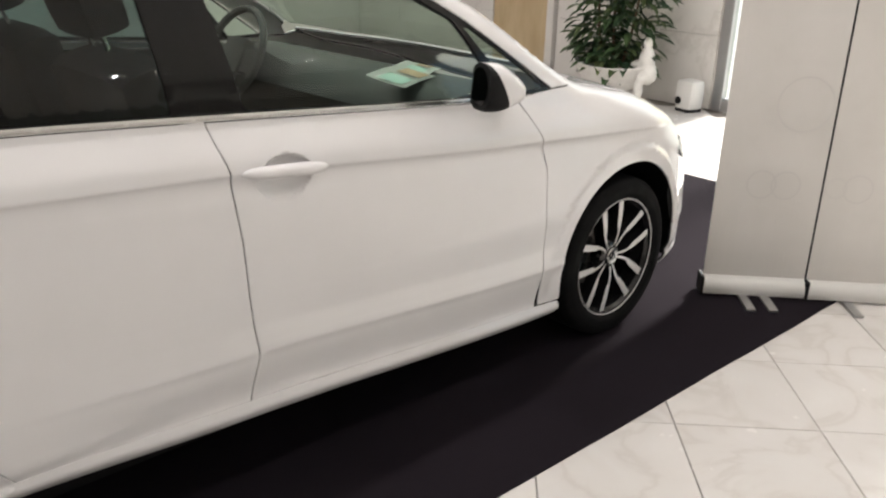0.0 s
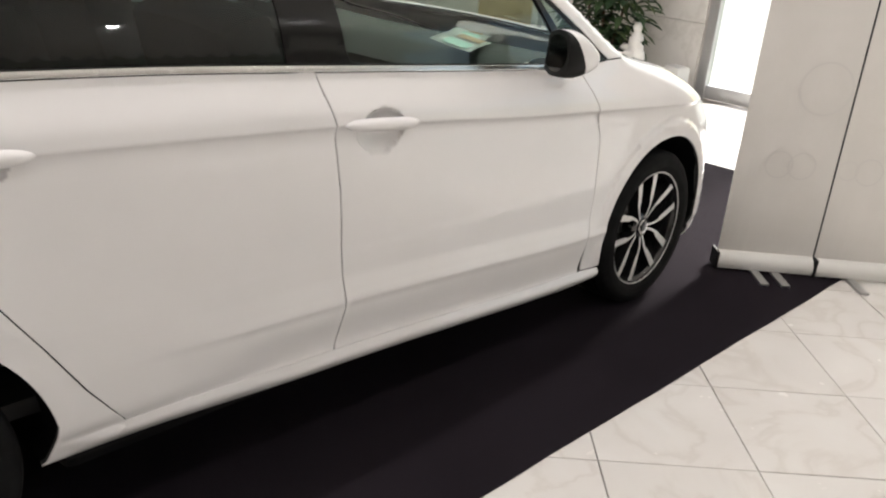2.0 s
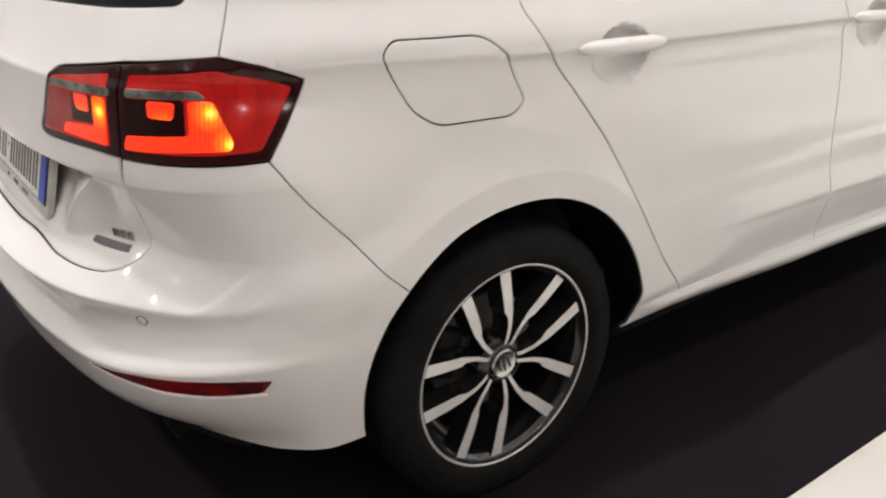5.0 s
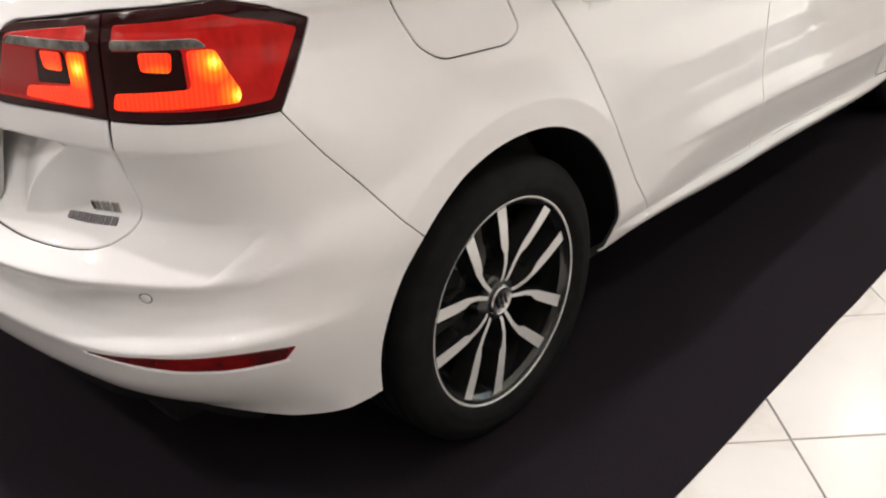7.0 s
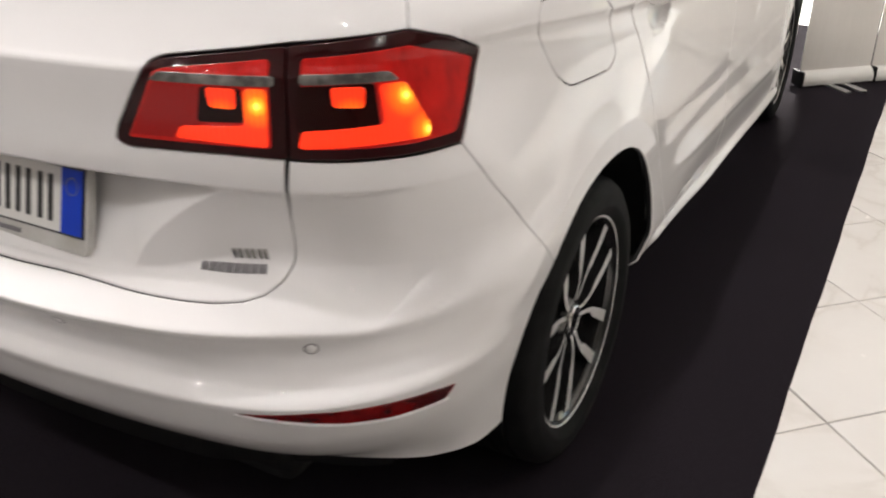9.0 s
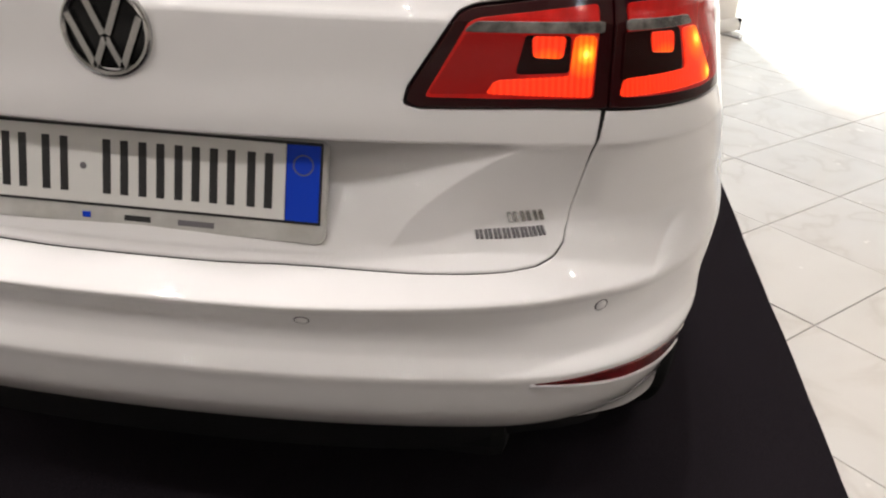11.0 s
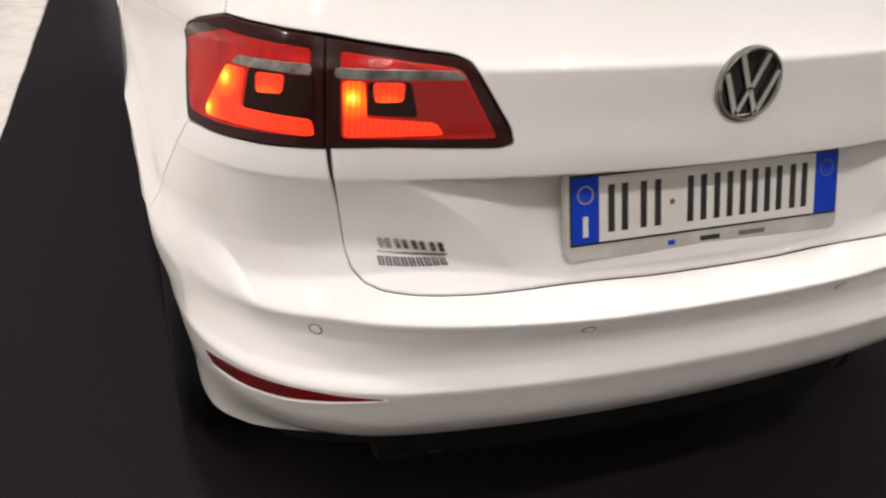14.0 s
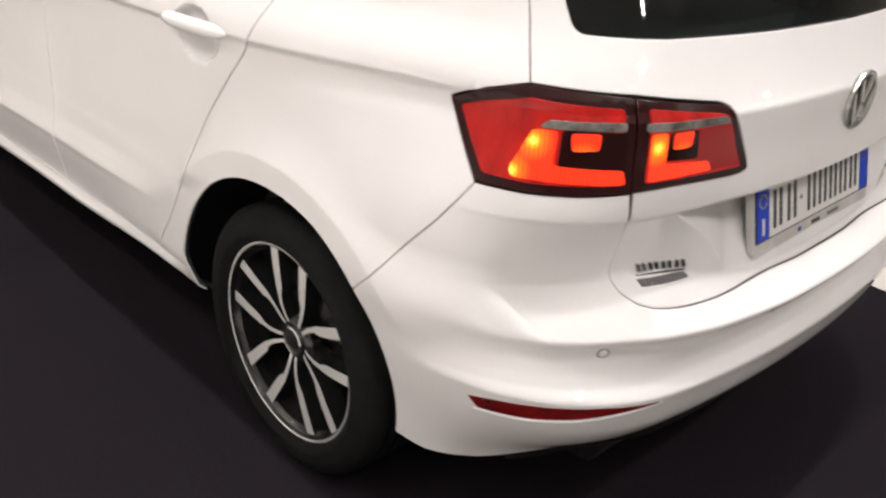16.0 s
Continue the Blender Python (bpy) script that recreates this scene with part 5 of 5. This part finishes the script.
part("headliner", bm, headliner, car, "pale grey roof lining")
steer = Matrix.Translation((1.80, 0.37, 1.0)) @ pose(0, 0, 0, 0, -64)
bm = bmesh.new()
rr = []
for k in range(36):
    a = 2 * math.pi * k / 36
    rr.append([bm.verts.new(((0.182 + 0.014 * math.cos(b)) * math.cos(a), (0.182 + 0.014 * math.cos(b)) * math.sin(a), 0.016 * math.sin(b))) for b in np.linspace(0, 2 * math.pi, 9)[:-1]])
for k in range(36):
    for j in range(8):
        bm.faces.new((rr[k][j], rr[(k + 1) % 36][j], rr[(k + 1) % 36][(j + 1) % 8], rr[k][(j + 1) % 8]))
box(bm, -0.17, -0.03, -0.03, 0.06, 0.03, 0.0, 0.01)
box(bm, -0.06, -0.17, -0.02, 0.03, 0.17, -0.004, 0.008)
box(bm, -0.07, -0.07, -0.04, 0.07, 0.07, 0.012, 0.02)
bmesh.ops.recalc_face_normals(bm, faces=bm.faces[:])
bmesh.ops.transform(bm, verts=bm.verts[:], matrix=steer)
part("steering_wheel", bm, cabin, car, "black steering wheel", smooth=True)
bm = bmesh.new()
box(bm, 2.20, -0.10, 1.30, 2.22, 0.10, 1.36, 0.01, Matrix.Translation((-0.62, 0, 0.06)))
part("rear_view_mirror", bm, cabin, car)


def brochure(x, y, turn_by, width, depth, rise, blocks):
    """A printed brochure lying tilted on the dashboard."""
    m = Matrix.Translation((x, y, 1.003)) @ pose(0, 0, 0, 0, 0, turn_by) @ pose(0, 0, 0, rise)
    b = thing("brochure", "white printed brochure lying on the dashboard", "brochure", m, "brochures on the dashboard")
    bm = bmesh.new()
    rows = [[bm.verts.new((-width / 2 + width * i / 8, depth * j / 6, 0.004 * math.sin(math.pi * i / 8) + 0.012 * (j / 6) ** 2)) for j in range(7)] for i in range(9)]
    for p, q in zip(rows, rows[1:]):
        for j in range(6):
            bm.faces.new((p[j], q[j], q[j + 1], p[j + 1]))
    bmesh.ops.solidify(bm, geom=bm.faces[:], thickness=0.002)
    part("sheet", bm, paper, b, smooth=True)
    for u0, v0, u1, v1, mat in blocks:
        bm = bmesh.new()
        g = [bm.verts.new((width * (u - 0.5), depth * v, 0.004 * math.sin(math.pi * u) + 0.012 * v * v + 0.003)) for u, v in ((u0, v0), (u1, v0), (u1, v1), (u0, v1))]
        bm.faces.new(g)
        part("print", bm, mat, b)


brochure(1.96, -0.53, 25, 0.26, 0.14, 7, ((0.06, 0.15, 0.40, 0.75, paper_green), (0.56, 0.12, 0.92, 0.72, paper_tan)))
brochure(2.14, -0.40, 31, 0.19, 0.13, 3, ((0.1, 0.2, 0.5, 0.7, paper_green), (0.62, 0.2, 0.9, 0.6, paper_tan)))

# ---- the showroom ----
H_CEIL, X_FRONT, X_BACK, Y_LEFT, Y_RIGHT = 3.3, 7.2, -6.0, 6.5, -7.5
S, S2 = 0.3275, 0.0019  # half of a tile's diagonal, half of a joint
floor = tagged(new("floor", mesh_of("floor", [(X_BACK, Y_RIGHT, -0.012), (X_FRONT + 0.15, Y_RIGHT, -0.012), (X_FRONT + 0.15, Y_LEFT, -0.012), (X_BACK, Y_LEFT, -0.012)], [(0, 1, 2, 3)], [grout_mat])), "cream marble tile floor laid diagonally with grey joints", "floor", kind="structure")


def tile_mesh():
    d, b = S - S2 * 1.4, 0.0016
    v = [(d, 0, -0.011), (0, d, -0.011), (-d, 0, -0.011), (0, -d, -0.011), (d, 0, -b), (0, d, -b), (-d, 0, -b), (0, -d, -b), (d - b, 0, 0), (0, d - b, 0), (-d + b, 0, 0), (0, -d + b, 0)]
    q = [(8, 9, 10, 11)] + [(i + o, (i + 1) % 4 + o, (i + 1) % 4 + o + 4, i + o + 4) for o in (0, 4) for i in range(4)]
    return v, q


tile_v, tile_q = tile_mesh()
carpet = tagged(new("carpet"), "black needle-felt carpet runner under the car", "carpet")
CX0, CX1, CY0, CY1 = -3.6, 5.0, -1.297, 1.42
# the carpet and the tile pattern lie slightly askew to the car
ASKEW = Matrix.Translation((2.3, -1.297, 0)) @ Matrix.Rotation(-0.0195, 4, "Z") @ Matrix.Translation((-2.3, 1.297, 0))
carpet.matrix_world = ASKEW


def carpet_build():
    bm = bmesh.new()
    nx, ny = 60, 20
    g = [[bm.verts.new((CX0 + (CX1 - CX0) * i / nx, CY0 + (CY1 - CY0) * j / ny + (0.0015 * math.sin(i * 0.9) + 0.001 * math.sin(i * 2.3) if j in (0, ny) else 0), 0.0045 + 0.0008 * noise.noise((i * 0.7, j * 0.7, 1)))) for j in range(ny + 1)] for i in range(nx + 1)]
    for i in range(nx):
        for j in range(ny):
            bm.faces.new((g[i][j], g[i + 1][j], g[i + 1][j + 1], g[i][j + 1]))
    edge = [e for e in bm.edges if e.is_boundary]
    ex = bmesh.ops.extrude_edge_only(bm, edges=edge)["geom"]
    for v in ex:
        if isinstance(v, bmesh.types.BMVert):
            v.co.z = 0.0003
    bmesh.ops.recalc_face_normals(bm, faces=bm.faces[:])
    part("felt", bm, carpet_mat, carpet, smooth=True)


carpet_build()


def wall(name, x0, y0, x1, y1, z0=0.0, z1=H_CEIL, mat=plaster, label="plain white plaster wall"):
    bm = bmesh.new()
    box(bm, x0, y0, z0, x1, y1, z1)
    return tagged(part(name, bm, mat), label, "wall", kind="structure")


# back and right walls are unseen; their dull tone holds down stray light
wall("wall_back", X_BACK - 0.2, Y_RIGHT, X_BACK, Y_LEFT, mat=wall_paint, label="unseen taupe wall, kept dull to throw back less light")
wall("wall_left", X_BACK, Y_LEFT, X_FRONT + 0.2, Y_LEFT + 0.2)
wall("wall_right", X_BACK, Y_RIGHT - 0.2, X_FRONT + 0.2, Y_RIGHT, mat=wall_paint, label="unseen taupe wall, kept dull to throw back less light")
wall("ceiling", X_BACK - 0.2, Y_RIGHT - 0.2, X_FRONT + 0.2, Y_LEFT + 0.2, H_CEIL, H_CEIL + 0.2, label="plain white ceiling")["category"] = "ceiling"
# front wall: marble to the left of the glazing
front_wall = wall("wall_front", X_FRONT + 0.03, 1.30, X_FRONT + 0.2, Y_LEFT, mat=marble, label="wall clad in pale veined marble slabs")


def slab(y0, y1, z0, z1):
    bm = bmesh.new()
    box(bm, X_FRONT, y0 + 0.002, z0 + 0.002, X_FRONT + 0.03, y1 - 0.002, z1 - 0.002, 0.0015)
    part("slab", bm, marble, front_wall)


for j, z0 in enumerate((0.0, 0.66, 1.32, 1.98, 2.64)):
    for y0, y1 in ((1.34, 2.0), (2.0, 2.66), (2.66, 3.18), (4.1, 4.9), (4.9, 5.7), (5.7, 6.5)):
        slab(y0, y1, z0, min(z0 + 0.66, H_CEIL))
bm = bmesh.new()
box(bm, X_FRONT - 0.03, 3.30, 0.0, X_FRONT + 0.03, 4.06, 2.3, 0.006)
ochre_door = part("panel_door", bm, ochre)
tagged(ochre_door, "closed ochre panel door in the marble wall", "door", kind="structure")
bm = bmesh.new()
box(bm, X_FRONT - 0.06, 3.36, 0.98, X_FRONT - 0.03, 3.40, 1.10, 0.008)
part("door_handle", bm, satin_chrome, ochre_door, "metal handle")
bm = bmesh.new()
box(bm, X_FRONT - 0.05, 3.20, 0.0, X_FRONT + 0.03, 3.29, 2.4, 0.006)
tagged(part("trim", bm, marble), "pale marble door surround", "trim", kind="structure")

# glazing to the street: aluminium frames and panes
glazing = tagged(new("window_1"), "full-height aluminium shop front with a glass door, bright street behind", "window", kind="structure")
posts = [1.27, 0.12, -1.0, -2.4, -3.8, -5.2, -6.6]


def bar(name, x0, y0, z0, x1, y1, z1, parent, mat=aluminium):
    bm = bmesh.new()
    box(bm, x0, y0, z0, x1, y1, z1, 0.004)
    return part(name, bm, mat, parent)


for y in posts:
    bar("window_frame", X_FRONT, y - 0.045, 0.0, X_FRONT + 0.09, y + 0.045, H_CEIL - 0.4, glazing)
bar("window_frame", X_FRONT, -6.645, H_CEIL - 0.4, X_FRONT + 0.09, 1.315, H_CEIL - 0.28, glazing)
for a, b in zip(posts, posts[1:]):
    bar("bottom_rail", X_FRONT + 0.015, b + 0.045, 0.0, X_FRONT + 0.075, a - 0.045, 0.12, glazing)
    pane_ob = bar("pane", X_FRONT + 0.04, b + 0.045, 0.12, X_FRONT + 0.05, a - 0.045, H_CEIL - 0.4, glazing, glass_clear)
    pane_ob.visible_shadow = False
wall("wall_front_upper", X_FRONT, Y_RIGHT, X_FRONT + 0.2, 1.30, H_CEIL - 0.28, H_CEIL)
wall("wall_front_end", X_FRONT, Y_RIGHT, X_FRONT + 0.2, -6.645, 0.0, H_CEIL - 0.28)
tagged(new("ground", mesh_of("ground", [(X_FRONT + 0.1, -400, -0.02), (500, -400, -0.02), (500, 400, -0.02), (X_FRONT + 0.1, 400, -0.02)], [(0, 1, 2, 3)], [paving])), "pale sunlit paving outside", "ground", kind="structure")

# ceiling lamps
lamp_group = "ceiling lamps"


def ceiling_lamp(x, y, size, watts, round_lamp):
    base = thing("ceiling_lamp", "round recessed white spotlight" if round_lamp else "square recessed white ceiling lamp", "ceiling lamp", Matrix.Translation((x, y, H_CEIL)), lamp_group)
    bm = bmesh.new()
    if round_lamp:
        lathe(bm, [(size / 2 + 0.025, 0.0), (size / 2 + 0.022, -0.012), (size / 2, -0.012), (size / 2 - 0.004, 0.0)], 28)
    else:
        for a in range(4):
            box(bm, -size / 2 - 0.03, size / 2, -0.015, size / 2 + 0.03, size / 2 + 0.03, 0.0, 0, pose(0, 0, 0, 0, 0, 90 * a))
    part("frame", bm, white_plastic, base)
    bm = bmesh.new()
    if round_lamp:
        bmesh.ops.create_circle(bm, cap_ends=True, segments=28, radius=size / 2, matrix=Matrix.Translation((0, 0, -0.003)))
    else:
        box(bm, -size / 2, -size / 2, -0.004, size / 2, size / 2, -0.002)
    part("diffuser", bm, lamp_glow, base, "lit diffuser")
    lamp = new("ceiling_lamp_light", bpy.data.lights.new("ceiling_lamp_light", "AREA"))
    lamp.data.shape, lamp.data.size, lamp.data.energy, lamp.data.color = ("DISK" if round_lamp else "SQUARE"), size, watts, (1.0, 0.95, 0.93)
    lamp.matrix_world = Matrix.Translation((x, y, H_CEIL - 0.02))


for y, share in ((-5.0, 0.42), (-2.6, 0.66), (-0.6, 1.4), (1.0, 1.6), (2.8, 1.25), (4.8, 0.7)):
    for x, more in ((-4.6, 0.45), (-2.4, 1.3), (-0.6, 1.75), (1.1, 1.0), (2.9, 1.0), (4.7, 1.0)):
        ceiling_lamp(x, y, 0.07, SPOT_W * share * more, True)

# roll-up banners, seen from behind
banner_group = "roll-up banners"


def banner(m, width, height, circles, pole_x, pole_mat):
    b = thing("roll_up_banner", "white roll-up banner seen from behind, on carpet edge and tiles", "banner", m, banner_group)
    bm = bmesh.new()
    rows = []
    for i in range(13):
        x = 0.001 + (width - 0.002) * i / 12
        rows.append([bm.verts.new((x, 0.008 * math.sin(math.pi * i / 12) * math.sin(math.pi * j / 20), 0.085 + (height - 0.085) * j / 20)) for j in range(21)])
    for a, c in zip(rows, rows[1:]):
        for j in range(20):
            bm.faces.new((a[j], c[j], c[j + 1], a[j + 1]))
    bmesh.ops.recalc_face_normals(bm, faces=bm.faces[:])
    bmesh.ops.solidify(bm, geom=bm.faces[:], thickness=0.003)
    part("sheet", bm, banner_cloth, b, "white sheet with faint print showing through", smooth=True)
    for cx, cz, r, thick in circles:
        bm = bmesh.new()
        lathe(bm, [(r - thick, 0.0), (r - thick, 0.0004), (r, 0.0004), (r, 0.0)], 48, Matrix.Translation((cx, -0.0005, cz)) @ pose(0, 0, 0, 90))
        part("faint_ring", bm, banner_print, b)
    bm = bmesh.new()
    prof = [(-0.055, 0.012), (-0.062, 0.03), (-0.058, 0.055), (-0.035, 0.078), (0.0, 0.086), (0.035, 0.078), (0.058, 0.055), (0.062, 0.03), (0.055, 0.012)]
    a, c = [[bm.verts.new((x, y * 0.75, z)) for y, z in prof] for x in (0.0, width)]
    for k in range(len(prof)):
        bm.faces.new((a[k], a[(k + 1) % 9], c[(k + 1) % 9], c[k]))
    bmesh.ops.recalc_face_normals(bm, faces=bm.faces[:])
    part("cassette", bm, white_plastic, b, "pale housing of the roller", smooth=True)
    for x0, x1 in ((-0.012, 0.0), (width, width + 0.012)):
        bm = bmesh.new()
        box(bm, x0, -0.048, 0.008, x1, 0.048, 0.088, 0.004)
        part("end_cap", bm, plastic, b, "black end cap")
    for x in (0.17, width - 0.17):
        bm = bmesh.new()
        box(bm, x - 0.02, -0.19, 0.0005, x + 0.02, 0.12, 0.012, 0.004)
        part("foot", bm, aluminium, b)
    bm = bmesh.new()
    tube(bm, [(pole_x, 0.016, 0.06), (pole_x, 0.016, height)], 0.010, 10)
    part("pole_and_gap_shade", bm, pole_mat, b, smooth=True)
    bm = bmesh.new()
    box(bm, 0, -0.012, height - 0.005, width, 0.014, height + 0.025, 0.004)
    part("top_rail", bm, aluminium, b)
    return b


turn = math.degrees(math.atan2(-0.314, 0.285))
base_m = pose(3.275, -0.923, 0.0045, 0, 0, turn)
# first banner's black upright is added to give the gap its shaded look
banner(base_m @ Matrix.Translation((0, 0.062, 0)), 0.433, 2.0, ((0.31, 0.84, 0.115, 0.008), (0.185, 0.50, 0.062, 0.007), (0.285, 0.50, 0.062, 0.007)), 0.437, plastic)
banner(base_m @ Matrix.Translation((0.441, 0.062, -0.003)), 0.85, 2.0, ((0.05, 0.50, 0.045, 0.006), (0.14, 0.50, 0.062, 0.007)), 0.425, aluminium)

# planter: a white shell-shaped trough with a small statue on its rim
planter = thing("planter", "white cast-stone shell planter with a moulded rim on a foot", "planter", Matrix.Translation((6.62, 2.02, 0)))
bm = bmesh.new()
rows = []
for r, h in ((0.10, 0.0), (0.16, 0.0), (0.15, 0.03), (0.09, 0.06), (0.08, 0.11), (0.14, 0.15), (0.27, 0.20), (0.36, 0.27), (0.40, 0.345), (0.415, 0.36), (0.40, 0.37), (0.37, 0.34), (0.30, 0.30), (0.001, 0.29)):
    rows.append([bm.verts.new((0.62 * r * math.cos(a), 1.02 * r * math.sin(a), h + (0.035 * math.sin(a) ** 2 if h > 0.25 else 0) + (0.003 * math.cos(12 * a) if 0.15 < h < 0.34 and r > 0.2 else 0))) for a in np.linspace(0, 2 * math.pi, 73)[:-1]])
for a, b in zip(rows, rows[1:]):
    for k in range(72):
        bm.faces.new((a[k], a[(k + 1) % 72], b[(k + 1) % 72], b[k]))
bmesh.ops.recalc_face_normals(bm, faces=bm.faces[:])
part("bowl", bm, cast_stone, planter, smooth=True)
bm = bmesh.new()
bmesh.ops.create_circle(bm, cap_ends=True, segments=40, radius=1, matrix=Matrix.Translation((0, 0, 0.325)) @ Matrix.Diagonal((0.215, 0.36, 1, 1)))
part("soil", bm, soil, planter)


def statue():
    """Plain seated shape, one mesh."""
    bm = bmesh.new()
    for c, s in (((0, 0, 0.10), (0.085, 0.10, 0.10)), ((0.0, 0.0, 0.22), (0.062, 0.072, 0.11)), ((0, 0.01, 0.365), (0.042, 0.042, 0.052)), ((-0.02, 0.085, 0.17), (0.03, 0.07, 0.03)), ((-0.05, -0.02, 0.06), (0.09, 0.05, 0.045)), ((-0.10, 0.0, -0.02), (0.04, 0.045, 0.10))):
        bmesh.ops.create_icosphere(bm, subdivisions=3, radius=1, matrix=Matrix.Translation(c) @ Matrix.Diagonal((*s, 1)))
    for v in bm.verts:
        v.co += 0.008 * Vector((noise.noise(v.co * 18), noise.noise(v.co * 18 + Vector((5, 0, 0))), noise.noise(v.co * 18 + Vector((0, 7, 0)))))
    return bm


ob = part("statue", statue(), cast_stone, smooth=True, m=Matrix.Translation((6.60, 1.655, 0.24)))
blend_in = ob.modifiers.new("remesh", "REMESH")
blend_in.mode, blend_in.voxel_size, blend_in.use_smooth_shade = "VOXEL", 0.010, True
soften = ob.modifiers.new("smooth", "SMOOTH")
soften.factor, soften.iterations = 0.5, 9
tagged(ob, "small white stone garden statue on the planter rim", "statue")

# leafy plant
plant = thing("potted_plant", "bushy dark green house plant growing in the white planter", "plant", Matrix.Translation((6.64, 2.04, 0.325)))
rng = random.Random(4)
trunks = [[(0, 0, 0), (0.01, 0.03, 0.3), (0.0, 0.05, 0.7), (0.02, 0.04, 1.2)], [(0, -0.08, 0), (0.03, -0.14, 0.3), (0.05, -0.18, 0.65), (0.04, -0.22, 1.0)], [(0, 0.1, 0), (-0.03, 0.17, 0.35), (-0.02, 0.22, 0.8)]]
for line in trunks:
    bm = bmesh.new()
    tube(bm, line, [0.016, 0.012, 0.009, 0.005][:len(line)], 8)
    part("stem", bm, bark, plant, smooth=True)
verts, faces = [], []
for k in range(620):
    line = rng.choice(trunks)
    i = rng.randrange(len(line) - 1)
    base = Vector(line[i]).lerp(Vector(line[i + 1]), rng.random())
    turn_a, length, droop = rng.uniform(0, 2 * math.pi), rng.uniform(0.12, 0.24), rng.uniform(-0.5, 0.35)
    out = Vector((math.cos(turn_a) * 0.75, math.sin(turn_a), droop)).normalized()
    start = base + out * rng.uniform(0.02, 0.20)
    start.z = max(start.z, 0.02)
    side_v = out.cross(Vector((0, 0, 1))).normalized()
    up_v = side_v.cross(out)
    w2 = length * rng.uniform(0.16, 0.24)
    pts = [start, start + out * length * 0.35 + side_v * w2 + up_v * 0.012, start + out * length * 0.35 - side_v * w2 + up_v * 0.012, start + out * length * 0.4 - up_v * 0.004, start + out * length * 0.75 + side_v * w2 * 0.6 - up_v * 0.01, start + out * length * 0.75 - side_v * w2 * 0.6 - up_v * 0.01, start + out * length - up_v * 0.05]
    n = len(verts)
    verts += pts
    faces += [(n, n + 1, n + 3), (n, n + 3, n + 2), (n + 1, n + 4, n + 3), (n + 3, n + 5, n + 2), (n + 3, n + 4, n + 6), (n + 3, n + 6, n + 5)]
crown = hang("leaves", mesh_of("leaves", verts, faces, [leaf_mat]), plant)
tagged(crown, kind="stuff")

# white box on the floor by the wall
device = thing("white_device", "small white plastic appliance with black dial on the floor", "appliance", pose(6.98, 1.42, 0, 0, 0, -12))
bm = bmesh.new()
box(bm, -0.09, -0.098, 0.02, 0.09, 0.098, 0.285, 0.045)
part("case", bm, white_plastic, device, smooth=True)
bm = bmesh.new()
box(bm, -0.08, -0.085, 0.0, 0.08, 0.085, 0.03, 0.01)
part("base", bm, plastic, device, "dark base")
bm = bmesh.new()
lathe(bm, [(0.034, 0.0), (0.034, 0.008), (0.026, 0.010), (0.0001, 0.008)], 24, Matrix.Translation((-0.090, 0.045, 0.10)) @ pose(0, 0, 0, 0, -90))
part("dial", bm, black_gloss, device, "black dial", smooth=True)

# floor tiles: single ones beside the carpet, the rest as one sheet
shared = mesh_of("tile", tile_v, tile_q, [tile_mat])
rest_v, rest_q = [], []
TX, TY = 2.30, -1.397 - S
for i in range(-34, 30):
    for j in range(-30, 30):
        cx, cy, _ = ASKEW @ Vector((TX + (i + j) * S, TY + (i - j) * S, 0))
        if not (X_BACK < cx < X_FRONT - 0.1 and Y_RIGHT < cy < Y_LEFT):
            continue
        near = (-1.6 < cx < 6.9 and -3.2 < cy < -1.2) or (0.5 < cx < 6.9 and 1.35 < cy < 2.9) or (cx > 4.6 and -1.4 < cy < 1.5)
        drop = 0.0006 * math.sin(i * 7.3 + j * 3.1)
        if near:
            t = new("tile", shared)
            t.location = (cx, cy, drop - 0.0003)
            t.rotation_euler = (0, 0, radians(90) * ((i * 3 + j * 5) % 4) - 0.0195)
            t.parent = floor
        else:
            n = len(rest_v)
            rest_v += [(x + 0.0195 * y + cx, y - 0.0195 * x + cy, z + drop - 0.0003) for x, y, z in tile_v]
            rest_q += [tuple(k + n for k in q) for q in tile_q]
tagged(hang("tiles", mesh_of("tiles", rest_v, rest_q, [tile_mat]), floor), kind="stuff")
